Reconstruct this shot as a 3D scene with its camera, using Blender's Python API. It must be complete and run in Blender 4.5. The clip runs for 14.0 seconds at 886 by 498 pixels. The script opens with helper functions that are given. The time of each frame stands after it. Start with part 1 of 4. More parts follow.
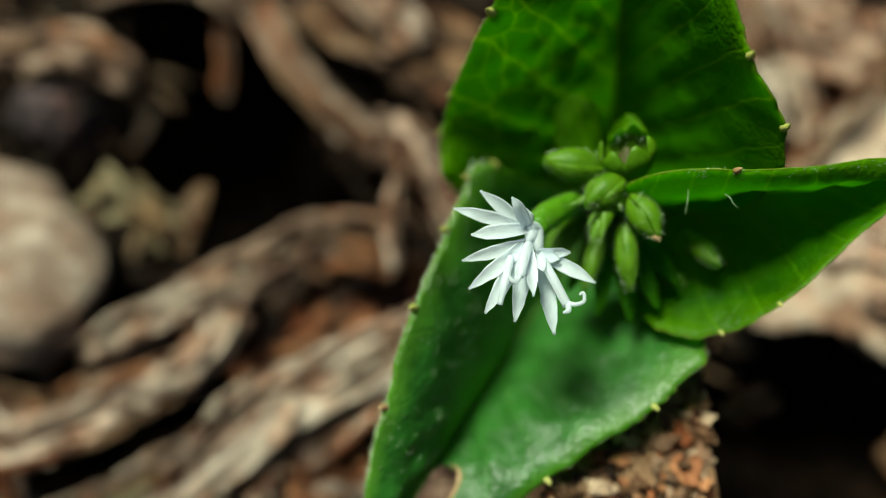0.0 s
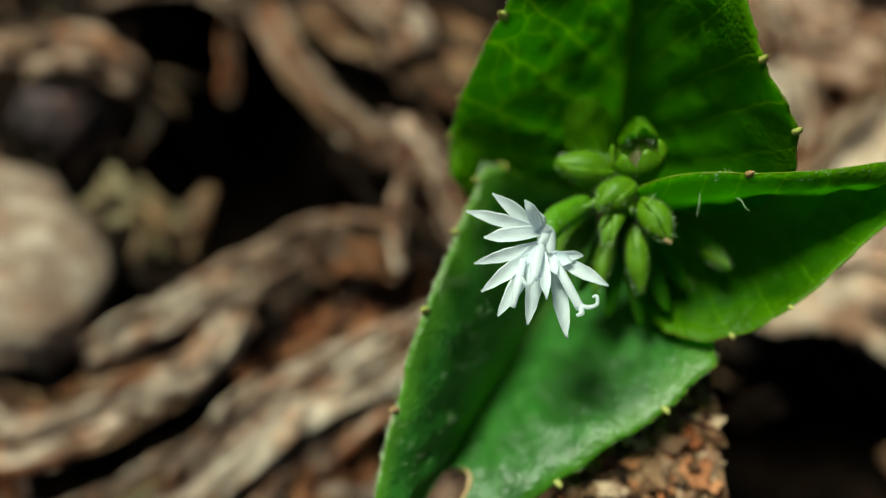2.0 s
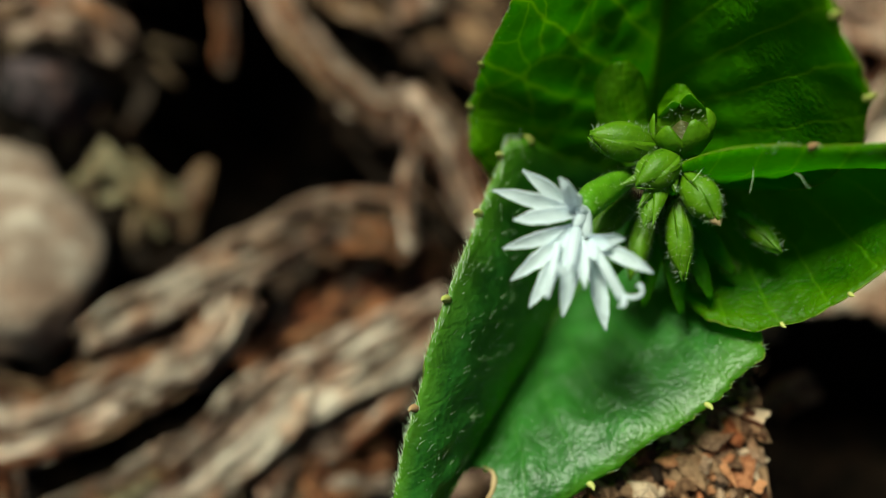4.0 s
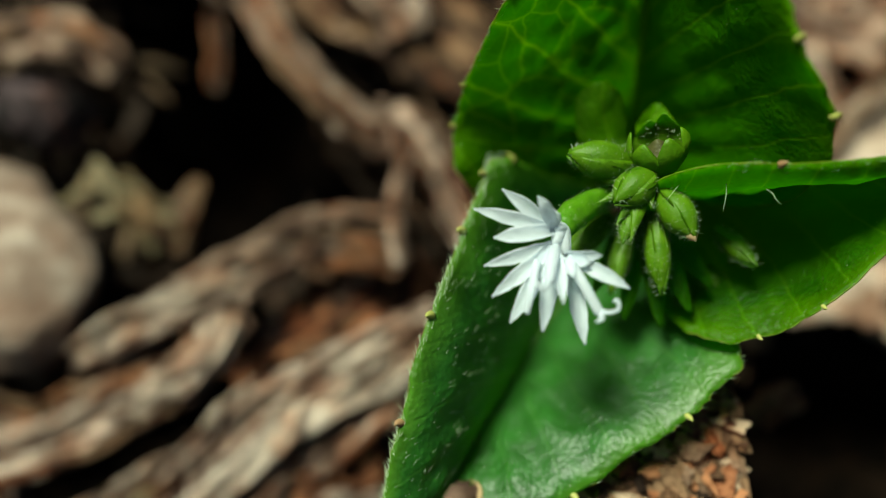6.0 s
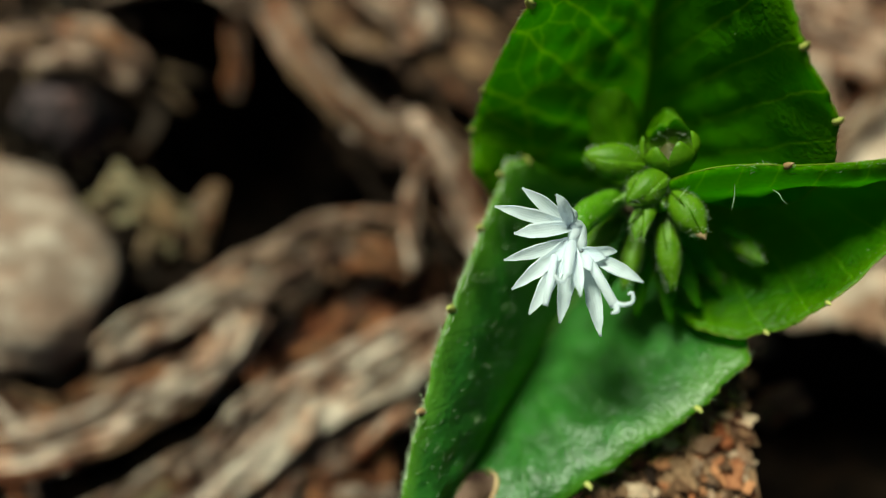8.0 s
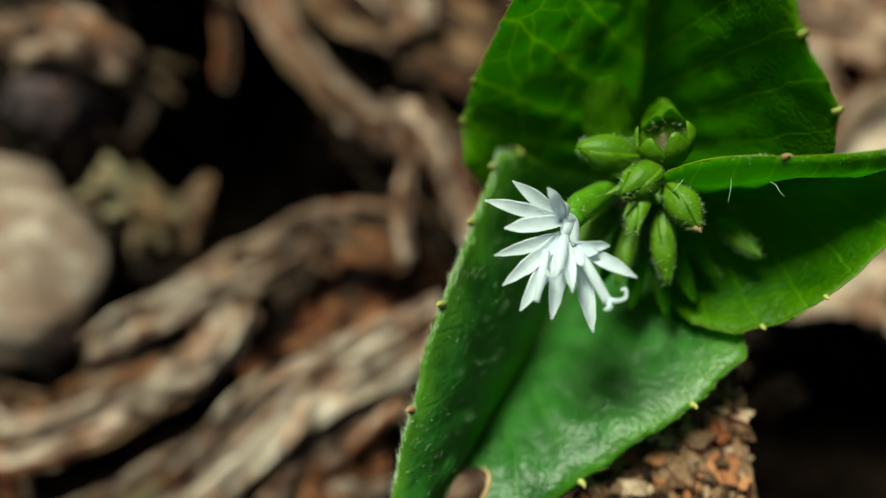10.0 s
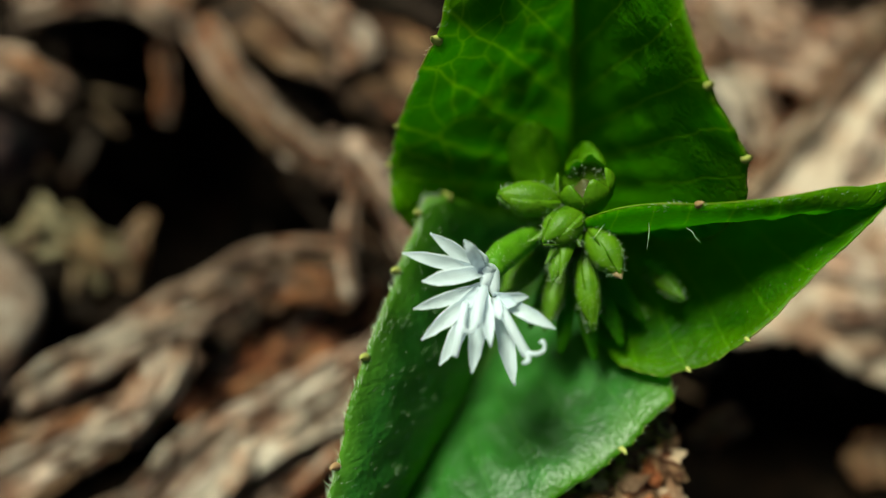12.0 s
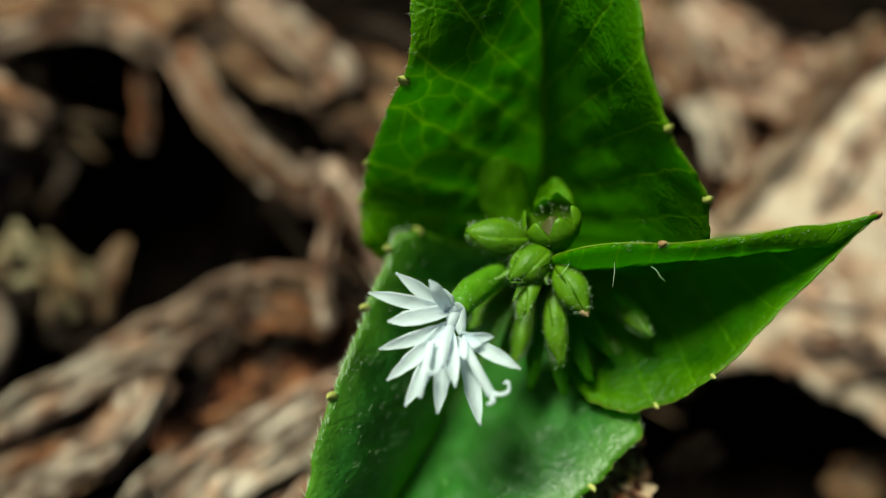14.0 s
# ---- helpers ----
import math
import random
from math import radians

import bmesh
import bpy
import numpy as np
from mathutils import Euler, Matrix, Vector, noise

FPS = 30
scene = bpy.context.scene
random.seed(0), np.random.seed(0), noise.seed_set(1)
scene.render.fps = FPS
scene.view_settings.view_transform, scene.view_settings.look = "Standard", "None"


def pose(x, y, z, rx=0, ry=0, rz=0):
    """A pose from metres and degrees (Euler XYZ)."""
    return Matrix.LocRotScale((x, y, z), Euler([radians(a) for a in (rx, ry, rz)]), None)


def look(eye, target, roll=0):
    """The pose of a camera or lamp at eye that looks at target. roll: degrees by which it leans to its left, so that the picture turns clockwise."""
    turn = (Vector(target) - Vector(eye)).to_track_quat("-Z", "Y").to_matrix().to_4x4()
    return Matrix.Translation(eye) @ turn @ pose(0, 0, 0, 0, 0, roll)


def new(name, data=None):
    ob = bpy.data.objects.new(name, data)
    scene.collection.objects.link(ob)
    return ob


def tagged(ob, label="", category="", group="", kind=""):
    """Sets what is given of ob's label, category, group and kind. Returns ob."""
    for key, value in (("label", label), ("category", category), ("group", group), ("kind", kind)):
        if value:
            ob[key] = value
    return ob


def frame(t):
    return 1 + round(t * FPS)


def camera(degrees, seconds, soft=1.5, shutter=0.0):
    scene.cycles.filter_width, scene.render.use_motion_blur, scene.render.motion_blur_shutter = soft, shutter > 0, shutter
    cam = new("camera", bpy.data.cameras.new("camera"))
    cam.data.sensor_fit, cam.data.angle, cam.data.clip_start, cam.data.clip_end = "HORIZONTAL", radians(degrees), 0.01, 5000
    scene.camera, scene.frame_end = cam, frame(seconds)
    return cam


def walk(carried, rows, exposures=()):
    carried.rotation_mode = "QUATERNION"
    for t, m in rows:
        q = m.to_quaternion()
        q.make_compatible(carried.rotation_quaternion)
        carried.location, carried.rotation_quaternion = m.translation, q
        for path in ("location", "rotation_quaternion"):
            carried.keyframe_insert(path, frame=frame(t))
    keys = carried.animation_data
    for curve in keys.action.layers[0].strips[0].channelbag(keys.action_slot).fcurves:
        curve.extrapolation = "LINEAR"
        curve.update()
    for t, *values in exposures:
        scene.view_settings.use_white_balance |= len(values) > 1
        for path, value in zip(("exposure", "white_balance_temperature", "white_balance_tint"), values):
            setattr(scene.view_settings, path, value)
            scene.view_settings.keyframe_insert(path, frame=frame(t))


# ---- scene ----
# A hand-held close look, from a few centimetres away, down on a small hairy woodland plant with one white
# flower, growing out of bark, twigs and dry leaves.
MM = 0.001
cam = camera(71.0, 14.0, soft=1.0)
cam.data.dof.use_dof = True
cam.data.dof.focus_distance = 0.0457
cam.data.dof.aperture_fstop = 7.6
ROWS = [
    (0.0, 0.00000, 0.00000, 0.08560, 17.99, 0.02, 0.01),
    (0.5, 0.00025, 0.00050, 0.08519, 17.45, 0.14, -0.18),
    (1.0, 0.00030, 0.00047, 0.08533, 17.57, 0.07, -0.12),
    (1.5, 0.00004, 0.00017, 0.08550, 17.95, -0.34, -0.14),
    (2.0, -0.00116, 0.00005, 0.08565, 18.16, -0.25, 0.01),
    (2.5, -0.00273, 0.00038, 0.08438, 17.50, -0.24, 0.16),
    (3.0, -0.00305, 0.00097, 0.08306, 16.86, -0.21, 0.08),
    (5.5, -0.00203, 0.00330, 0.08013, 14.73, -0.09, -0.84),
    (6.0, -0.00186, 0.00236, 0.08242, 16.75, -0.34, -0.91),
    (6.5, -0.00210, 0.00167, 0.08379, 17.14, -0.15, -0.74),
    (7.0, -0.00270, 0.00120, 0.08361, 17.26, -0.15, -0.54),
    (7.5, -0.00316, 0.00093, 0.08376, 17.42, -0.17, -0.42),
    (8.0, -0.00340, 0.00054, 0.08421, 17.84, -0.31, -0.45),
    (10.5, -0.00197, 0.00149, 0.08319, 16.63, -0.21, -1.08),
    (11.0, -0.00113, 0.00169, 0.08378, 17.48, -1.12, -1.72),
    (11.5, -0.00019, 0.00279, 0.08385, 17.63, -1.46, -2.05),
    (12.0, 0.00139, 0.00405, 0.08357, 18.16, -2.21, -2.76),
    (12.5, 0.00237, 0.00538, 0.08319, 17.95, -2.61, -3.13),
    (13.0, 0.00324, 0.00594, 0.08347, 18.39, -2.99, -3.31),
    (13.5, 0.00353, 0.00622, 0.08352, 18.55, -3.11, -3.46),
    (14.0, 0.00314, 0.00557, 0.08431, 19.58, -3.08, -3.15),
]
EXPOSURE, KELVIN, TINT = 0.50, 6800, -18.0
walk(cam, [(t, pose(x, y, z, rx, ry, rz)) for t, x, y, z, rx, ry, rz in ROWS],
     exposures=((0.0, EXPOSURE, KELVIN, TINT), (2.5, EXPOSURE - 0.05, KELVIN, TINT), (11.0, EXPOSURE - 0.05, KELVIN, TINT), (13.0, EXPOSURE, KELVIN, TINT), (14.0, EXPOSURE, KELVIN, TINT)))

# ---- light: soft sun through thin cloud, and the sky ----
SUN_FROM = Vector((-0.38, 0.46, 0.80)).normalized()
world = bpy.data.worlds.new("sky")
scene.world = world
world.use_nodes = True
nodes, links = world.node_tree.nodes, world.node_tree.links
sky = nodes.new("ShaderNodeTexSky")
sky.sky_type, sky.sun_disc = "NISHITA", False
sky.sun_elevation = math.asin(SUN_FROM.z)
sky.sun_rotation = math.atan2(SUN_FROM.x, SUN_FROM.y)
sky.dust_density = 3.0
links.new(sky.outputs[0], nodes["Background"].inputs[0])
nodes["Background"].inputs[1].default_value = 0.022
sun_data = bpy.data.lights.new("sun", "SUN")
sun_data.energy, sun_data.angle, sun_data.color = 4.5, radians(18.0), (1.0, 0.955, 0.885)
sun = new("sun", sun_data)
sun.matrix_world = look(SUN_FROM, (0, 0, 0))


# ---- materials ----
class Nodes:
    """A short hand for building one material's nodes."""

    def __init__(self, name):
        self.mat = bpy.data.materials.new(name)
        self.mat.use_nodes = True
        self.tree = self.mat.node_tree
        self.tree.nodes.clear()
        self.out = self.tree.nodes.new("ShaderNodeOutputMaterial")

    def add(self, kind, **settings):
        node = self.tree.nodes.new(kind)
        for key, value in settings.items():
            setattr(node, key, value)
        return node

    def link(self, a, b):
        self.tree.links.new(a, b)

    def coords(self, kind="Object", scale=(1, 1, 1)):
        mapping = self.add("ShaderNodeMapping")
        mapping.inputs["Scale"].default_value = scale
        self.link(self.add("ShaderNodeTexCoord").outputs[kind], mapping.inputs["Vector"])
        return mapping.outputs[0]

    def noise(self, vector, scale, detail=4.0, rough=0.6):
        node = self.add("ShaderNodeTexNoise")
        node.inputs["Scale"].default_value = scale
        node.inputs["Detail"].default_value = detail
        node.inputs["Roughness"].default_value = rough
        self.link(vector, node.inputs["Vector"])
        return node.outputs["Fac"]

    def ramp(self, fac, *stops):
        node = self.add("ShaderNodeValToRGB")
        elements = node.color_ramp.elements
        while len(elements) < len(stops):
            elements.new(0.5)
        for element, (place, colour) in zip(elements, stops):
            element.position, element.color = place, (*colour, 1)
        self.link(fac, node.inputs[0])
        return node.outputs[0]

    def mix(self, fac, a, b, blend="MIX"):
        node = self.add("ShaderNodeMix", data_type="RGBA", blend_type=blend)
        sockets = [s for s in node.inputs if s.enabled]
        for socket, value in zip(sockets, (fac, a, b)):
            if isinstance(value, bpy.types.NodeSocket):
                self.link(value, socket)
            elif isinstance(value, tuple):
                socket.default_value = (*value, 1)
            else:
                socket.default_value = value
        return [s for s in node.outputs if s.enabled][0]

    def math(self, operation, a, b=0.0, c=0.0):
        node = self.add("ShaderNodeMath", operation=operation)
        for socket, value in zip(node.inputs, (a, b, c)):
            if isinstance(value, bpy.types.NodeSocket):
                self.link(value, socket)
            else:
                socket.default_value = value
        return node.outputs[0]

    def bump(self, height, distance, strength=1.0):
        node = self.add("ShaderNodeBump")
        node.inputs["Strength"].default_value = strength
        node.inputs["Distance"].default_value = distance
        self.link(height, node.inputs["Height"])
        return node.outputs[0]

    def surface(self, colour, rough=0.6, normal=None, specular=0.5, thin=0.0, thin_colour=None):
        """Principled, with part of the light let through where the thing is thin."""
        shader = self.add("ShaderNodeBsdfPrincipled")
        shader.inputs["Specular IOR Level"].default_value = specular
        for value, socket in ((colour, shader.inputs["Base Color"]), (rough, shader.inputs["Roughness"]), (normal, shader.inputs["Normal"])):
            if isinstance(value, bpy.types.NodeSocket):
                self.link(value, socket)
            elif isinstance(value, tuple):
                socket.default_value = (*value, 1)
            elif value is not None:
                socket.default_value = value
        result = shader.outputs[0]
        if thin:
            through_light = self.add("ShaderNodeBsdfTranslucent")
            if isinstance(thin_colour, bpy.types.NodeSocket):
                self.link(thin_colour, through_light.inputs[0])
            else:
                through_light.inputs[0].default_value = (*thin_colour, 1)
            blend = self.add("ShaderNodeMixShader")
            blend.inputs[0].default_value = thin
            self.link(result, blend.inputs[1])
            self.link(through_light.outputs[0], blend.inputs[2])
            result = blend.outputs[0]
        self.link(result, self.out.inputs[0])
        return self.mat


def leaf_material(name, dark, pale, vein, thin, strength=0.6, gloss=0.5, rugose=0.3, rough=0.30, net_share=0.22, relief_deep=0.00038):
    """Green leaf: side veins and a fine net between them (over the blade's own length and breadth), blotches, gloss."""
    n = Nodes(name)
    uv = n.add("ShaderNodeTexCoord").outputs["UV"]
    parts = n.add("ShaderNodeSeparateXYZ")
    n.link(uv, parts.inputs[0])
    along, across = parts.outputs[0], n.math("ABSOLUTE", n.math("SUBTRACT", parts.outputs[1], 0.5))
    wave = n.math("SUBTRACT", along, n.math("MULTIPLY", n.math("POWER", across, 0.8), 0.62))
    wobble = n.noise(n.coords("Object"), 260.0, 2.0)
    wave = n.math("ADD", wave, n.math("MULTIPLY", wobble, 0.03))
    tooth = n.math("ABSOLUTE", n.math("SUBTRACT", n.math("FRACT", n.math("MULTIPLY", wave, 9.0)), 0.5))
    side = n.math("SUBTRACT", 1.0, n.math("MULTIPLY", tooth, 20.0))
    side = n.math("MAXIMUM", side, 0.0)
    mid = n.math("MAXIMUM", n.math("SUBTRACT", 1.0, n.math("MULTIPLY", across, 45.0)), 0.0)
    net = n.add("ShaderNodeTexVoronoi", feature="DISTANCE_TO_EDGE")
    net.inputs["Scale"].default_value = 640.0
    n.link(n.coords("Object"), net.inputs["Vector"])
    mesh_line = n.math("MAXIMUM", n.math("SUBTRACT", 1.0, n.math("MULTIPLY", net.outputs["Distance"], 12.0)), 0.0)
    line = n.math("MAXIMUM", n.math("MAXIMUM", side, mid), n.math("MULTIPLY", mesh_line, 0.16))
    big = n.add("ShaderNodeTexVoronoi", feature="DISTANCE_TO_EDGE")
    big.inputs["Scale"].default_value = 230.0
    bent = n.add("ShaderNodeTexNoise")
    bent.inputs["Scale"].default_value = 500.0
    n.link(n.coords("Object"), bent.inputs["Vector"])
    sway = n.add("ShaderNodeVectorMath", operation="MULTIPLY_ADD")
    n.link(bent.outputs["Color"], sway.inputs[0])
    sway.inputs[1].default_value = (0.0012, 0.0012, 0.0012)
    n.link(n.coords("Object"), sway.inputs[2])
    n.link(sway.outputs[0], big.inputs["Vector"])
    # the net is strong on one half of the blade and faint on the other
    one_half = n.math("MINIMUM", n.math("MAXIMUM", n.math("MULTIPLY_ADD", parts.outputs[1], -6.0, 3.5), 0.12), 1.0)
    cell_line = n.math("MAXIMUM", n.math("SUBTRACT", 1.0, n.math("MULTIPLY", big.outputs["Distance"], 26.0)), 0.0)
    line = n.math("MAXIMUM", line, n.math("MULTIPLY", cell_line, n.math("MULTIPLY", one_half, net_share)))
    blotch = n.noise(n.coords("Object"), 330.0, 3.0)
    grain = n.noise(n.coords("Object"), 2600.0, 3.0)
    cells = n.add("ShaderNodeTexVoronoi", feature="SMOOTH_F1")
    cells.inputs["Scale"].default_value = 2300.0
    n.link(sway.outputs[0], cells.inputs["Vector"])
    body = n.mix(n.math("MULTIPLY_ADD", blotch, 2.4, -0.75), dark, pale)
    body = n.mix(n.math("MULTIPLY_ADD", grain, 1.6, -0.55), body, pale)
    body = n.mix(n.math("MULTIPLY", line, strength), body, vein)
    # margin's own yellow-green, with its sunlit brightness put into the colour
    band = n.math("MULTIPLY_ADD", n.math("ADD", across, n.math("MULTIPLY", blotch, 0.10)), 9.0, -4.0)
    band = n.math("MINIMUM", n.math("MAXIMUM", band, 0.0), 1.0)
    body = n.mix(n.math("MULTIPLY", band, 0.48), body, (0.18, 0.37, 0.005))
    relief = n.math("ADD", n.math("MULTIPLY", grain, 0.25), n.math("MULTIPLY", blotch, 0.5))
    relief = n.math("SUBTRACT", relief, n.math("MULTIPLY", line, 0.12))
    relief = n.math("SUBTRACT", relief, n.math("MULTIPLY", cells.outputs["Distance"], rugose))
    clear = n.mix(n.math("MULTIPLY", line, strength), (0.25, 0.60, 0.006), (0.70, 0.96, 0.08))
    return n.surface(body, n.math("MULTIPLY_ADD", grain, 0.25, rough), n.bump(relief, relief_deep), gloss, thin, clear)


def fleshy_material(name, dark, pale, rough=0.45, thin=0.25, thin_colour=(0.25, 0.6, 0.04)):
    n = Nodes(name)
    blotch, grain = n.noise(n.coords(), 700.0, 3.0), n.noise(n.coords(), 5000.0, 2.0)
    body = n.mix(n.math("MULTIPLY_ADD", n.math("ADD", n.math("MULTIPLY", blotch, 0.7), n.math("MULTIPLY", grain, 0.3)), 2.0, -0.5), dark, pale)
    return n.surface(body, rough, n.bump(n.math("ADD", grain, n.math("MULTIPLY", blotch, 1.5)), 0.00005), 0.4, thin, thin_colour)


def litter_material(name, dark, mid, pale, rough=0.75, stretch=(1, 1, 1), streaky=0.78, gloss=0.22, warmth=0.75, blots=0.75):
    """Dead bark, wood or leaf: streaks, stains and specks, varied from piece to piece."""
    n = Nodes(name)
    info = n.add("ShaderNodeObjectInfo")
    shift = n.add("ShaderNodeVectorMath", operation="ADD")
    n.link(n.coords("Object", stretch), shift.inputs[0])
    n.link(info.outputs["Location"], shift.inputs[1])
    fibre_at = n.add("ShaderNodeVectorMath", operation="ADD")
    n.link(n.coords("UV", (2.2, 9.0, 1.0)), fibre_at.inputs[0])
    far_off = n.add("ShaderNodeVectorMath", operation="SCALE")
    far_off.inputs["Scale"].default_value = 700.0
    n.link(info.outputs["Location"], far_off.inputs[0])
    n.link(far_off.outputs[0], fibre_at.inputs[1])
    fibre = n.noise(fibre_at.outputs[0], 1.6, 6.0, 0.7)
    patch = n.noise(shift.outputs[0], 330.0, 5.0, 0.65)
    streak = n.math("ADD", n.math("MULTIPLY", fibre, streaky), n.math("MULTIPLY", patch, 1.0 - streaky))
    stain = n.noise(shift.outputs[0], 110.0, 3.0)
    grain = n.noise(shift.outputs[0], 3000.0, 3.0)
    tone = n.math("ADD", n.math("MULTIPLY", streak, 0.60), n.math("ADD", n.math("MULTIPLY", stain, 0.3), n.math("MULTIPLY", grain, 0.10)))
    tone = n.math("MULTIPLY_ADD", n.math("SUBTRACT", tone, 0.5), 1.75, 0.5)
    tone = n.math("ADD", tone, n.math("MULTIPLY_ADD", info.outputs["Random"], 0.16, -0.08))
    blot_at = n.add("ShaderNodeVectorMath", operation="ADD")
    n.link(n.coords("UV", (5.0, 2.4, 1.0)), blot_at.inputs[0])
    n.link(far_off.outputs[0], blot_at.inputs[1])
    blot = n.noise(blot_at.outputs[0], 1.3, 3.0, 0.55)
    tone = n.math("ADD", tone, n.math("MULTIPLY", n.math("SUBTRACT", blot, 0.48), blots))
    body = n.ramp(tone, (0.40, dark), (0.49, mid), (0.585, pale))
    rust = n.noise(shift.outputs[0], 190.0, 2.0)
    rust = n.math("MINIMUM", n.math("MAXIMUM", n.math("MULTIPLY_ADD", rust, 5.0, -2.5), 0.0), warmth)
    body = n.mix(rust, body, (1.0, 0.66, 0.50), "MULTIPLY")
    height = n.math("ADD", streak, n.math("MULTIPLY", grain, 0.3))
    return n.surface(body, rough, n.bump(height, 0.0009), gloss)


LEAF_DARK, LEAF_PALE, LEAF_VEIN = (0.010, 0.060, 0.001), (0.052, 0.165, 0.002), (0.15, 0.36, 0.012)
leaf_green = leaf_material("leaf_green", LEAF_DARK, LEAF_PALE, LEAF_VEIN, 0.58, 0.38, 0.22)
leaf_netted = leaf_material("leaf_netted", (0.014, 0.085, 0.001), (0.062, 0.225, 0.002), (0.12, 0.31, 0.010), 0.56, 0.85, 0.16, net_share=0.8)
# sky sheen is put into the bluish pale and vein tones
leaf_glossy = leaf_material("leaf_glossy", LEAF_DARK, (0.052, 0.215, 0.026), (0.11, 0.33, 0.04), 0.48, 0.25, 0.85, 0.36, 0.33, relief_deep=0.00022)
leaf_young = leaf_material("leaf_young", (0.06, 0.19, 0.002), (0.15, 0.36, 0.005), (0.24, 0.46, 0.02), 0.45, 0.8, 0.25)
bud_green = fleshy_material("bud_green", (0.055, 0.18, 0.004), (0.14, 0.33, 0.012))
bract_green = fleshy_material("bract_green", (0.06, 0.165, 0.003), (0.19, 0.36, 0.014), thin=0.4)
stem_green = fleshy_material("stem_green", (0.05, 0.16, 0.015), (0.12, 0.28, 0.03), thin=0.0)
rib_pale = fleshy_material("rib_pale", (0.09, 0.24, 0.02), (0.20, 0.40, 0.05), thin=0.3)
tooth_yellow = fleshy_material("tooth_yellow", (0.30, 0.36, 0.05), (0.62, 0.58, 0.20), thin=0.2, thin_colour=(0.6, 0.5, 0.1))
tooth_red = fleshy_material("tooth_red", (0.28, 0.14, 0.06), (0.50, 0.32, 0.17), thin=0.2, thin_colour=(0.5, 0.2, 0.1))
rim_green = fleshy_material("rim_green", (0.08, 0.18, 0.006), (0.30, 0.33, 0.04), 0.45, 0.4, (0.6, 0.7, 0.1))
withered = fleshy_material("withered", (0.25, 0.13, 0.05), (0.62, 0.46, 0.26), 0.7, 0.15, (0.5, 0.3, 0.1))
cup_brown = fleshy_material("cup_brown", (0.03, 0.035, 0.008), (0.09, 0.085, 0.02), 0.6, 0.0)
hair_white = fleshy_material("hair_white", (0.45, 0.58, 0.30), (0.80, 0.88, 0.66), 0.3, 0.45, (0.85, 0.95, 0.7))


def petal_material():
    n = Nodes("petal_white")
    fine = n.noise(n.coords(), 4000.0, 2.0)
    parts = n.add("ShaderNodeSeparateXYZ")
    n.link(n.add("ShaderNodeTexCoord").outputs["UV"], parts.inputs[0])
    lines = n.math("SINE", n.math("MULTIPLY", parts.outputs[1], 38.0))
    cells = n.noise(n.coords("UV", (5.0, 26.0, 1.0)), 1.5, 4.0)
    body = n.mix(n.math("MULTIPLY", cells, 1.0), (0.77, 0.85, 0.92), (0.90, 0.94, 0.99))
    height = n.math("ADD", n.math("MULTIPLY", lines, 0.3), n.math("ADD", fine, cells))
    return n.surface(body, 0.4, n.bump(height, 0.00002), 0.35, 0.56, (0.94, 0.97, 1.0))


petal_white = petal_material()
bark_pale = litter_material("bark_pale", (0.016, 0.006, 0.003), (0.20, 0.108, 0.076), (0.80, 0.61, 0.50))
bark_grey = litter_material("bark_grey", (0.018, 0.007, 0.004), (0.165, 0.088, 0.06), (0.48, 0.325, 0.245))
bark_brown = litter_material("bark_brown", (0.016, 0.007, 0.0035), (0.085, 0.042, 0.021), (0.26, 0.15, 0.085))
bark_red = litter_material("bark_red", (0.025, 0.007, 0.003), (0.19, 0.06, 0.026), (0.46, 0.20, 0.095))
wood_pale = litter_material("wood_pale", (0.035, 0.016, 0.009), (0.36, 0.235, 0.172), (0.90, 0.74, 0.61))
slab_pale = litter_material("slab_pale", (0.24, 0.145, 0.10), (0.42, 0.305, 0.23), (0.54, 0.42, 0.335), 0.8, streaky=0.3, warmth=0.4, blots=0.08)
bark_tan = litter_material("bark_tan", (0.08, 0.038, 0.02), (0.28, 0.165, 0.105), (0.47, 0.335, 0.235), warmth=0.35)
leaf_straw = litter_material("leaf_straw", (0.05, 0.035, 0.015), (0.24, 0.18, 0.09), (0.50, 0.41, 0.26))
stone_pale = litter_material("stone_pale", (0.26, 0.18, 0.14), (0.38, 0.285, 0.23), (0.50, 0.40, 0.335), 0.8, streaky=0.0, warmth=0.3, blots=0.0)
stone_dark = litter_material("stone_dark", (0.012, 0.008, 0.009), (0.05, 0.032, 0.036), (0.13, 0.09, 0.098), 0.85, streaky=0.0, blots=0.0)
# darker than damp humus, with the shade of gaps put into the colour
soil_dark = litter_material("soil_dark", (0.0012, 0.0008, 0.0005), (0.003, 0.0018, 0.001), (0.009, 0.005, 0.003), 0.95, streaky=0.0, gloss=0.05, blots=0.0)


def crumb_material():
    n = Nodes("crumb_brown")
    info = n.add("ShaderNodeNewGeometry")
    grain = n.noise(n.coords(), 1500.0, 4.0)
    body = n.ramp(info.outputs["Random Per Island"], (0.0, (0.012, 0.007, 0.004)), (0.45, (0.028, 0.012, 0.006)), (0.78, (0.10, 0.045, 0.022)), (1.0, (0.36, 0.24, 0.15)))
    body = n.mix(n.math("MULTIPLY", grain, 0.7), body, (0.03, 0.016, 0.009))
    return n.surface(body, 0.8, n.bump(grain, 0.0003), 0.25)


crumb_brown = crumb_material()


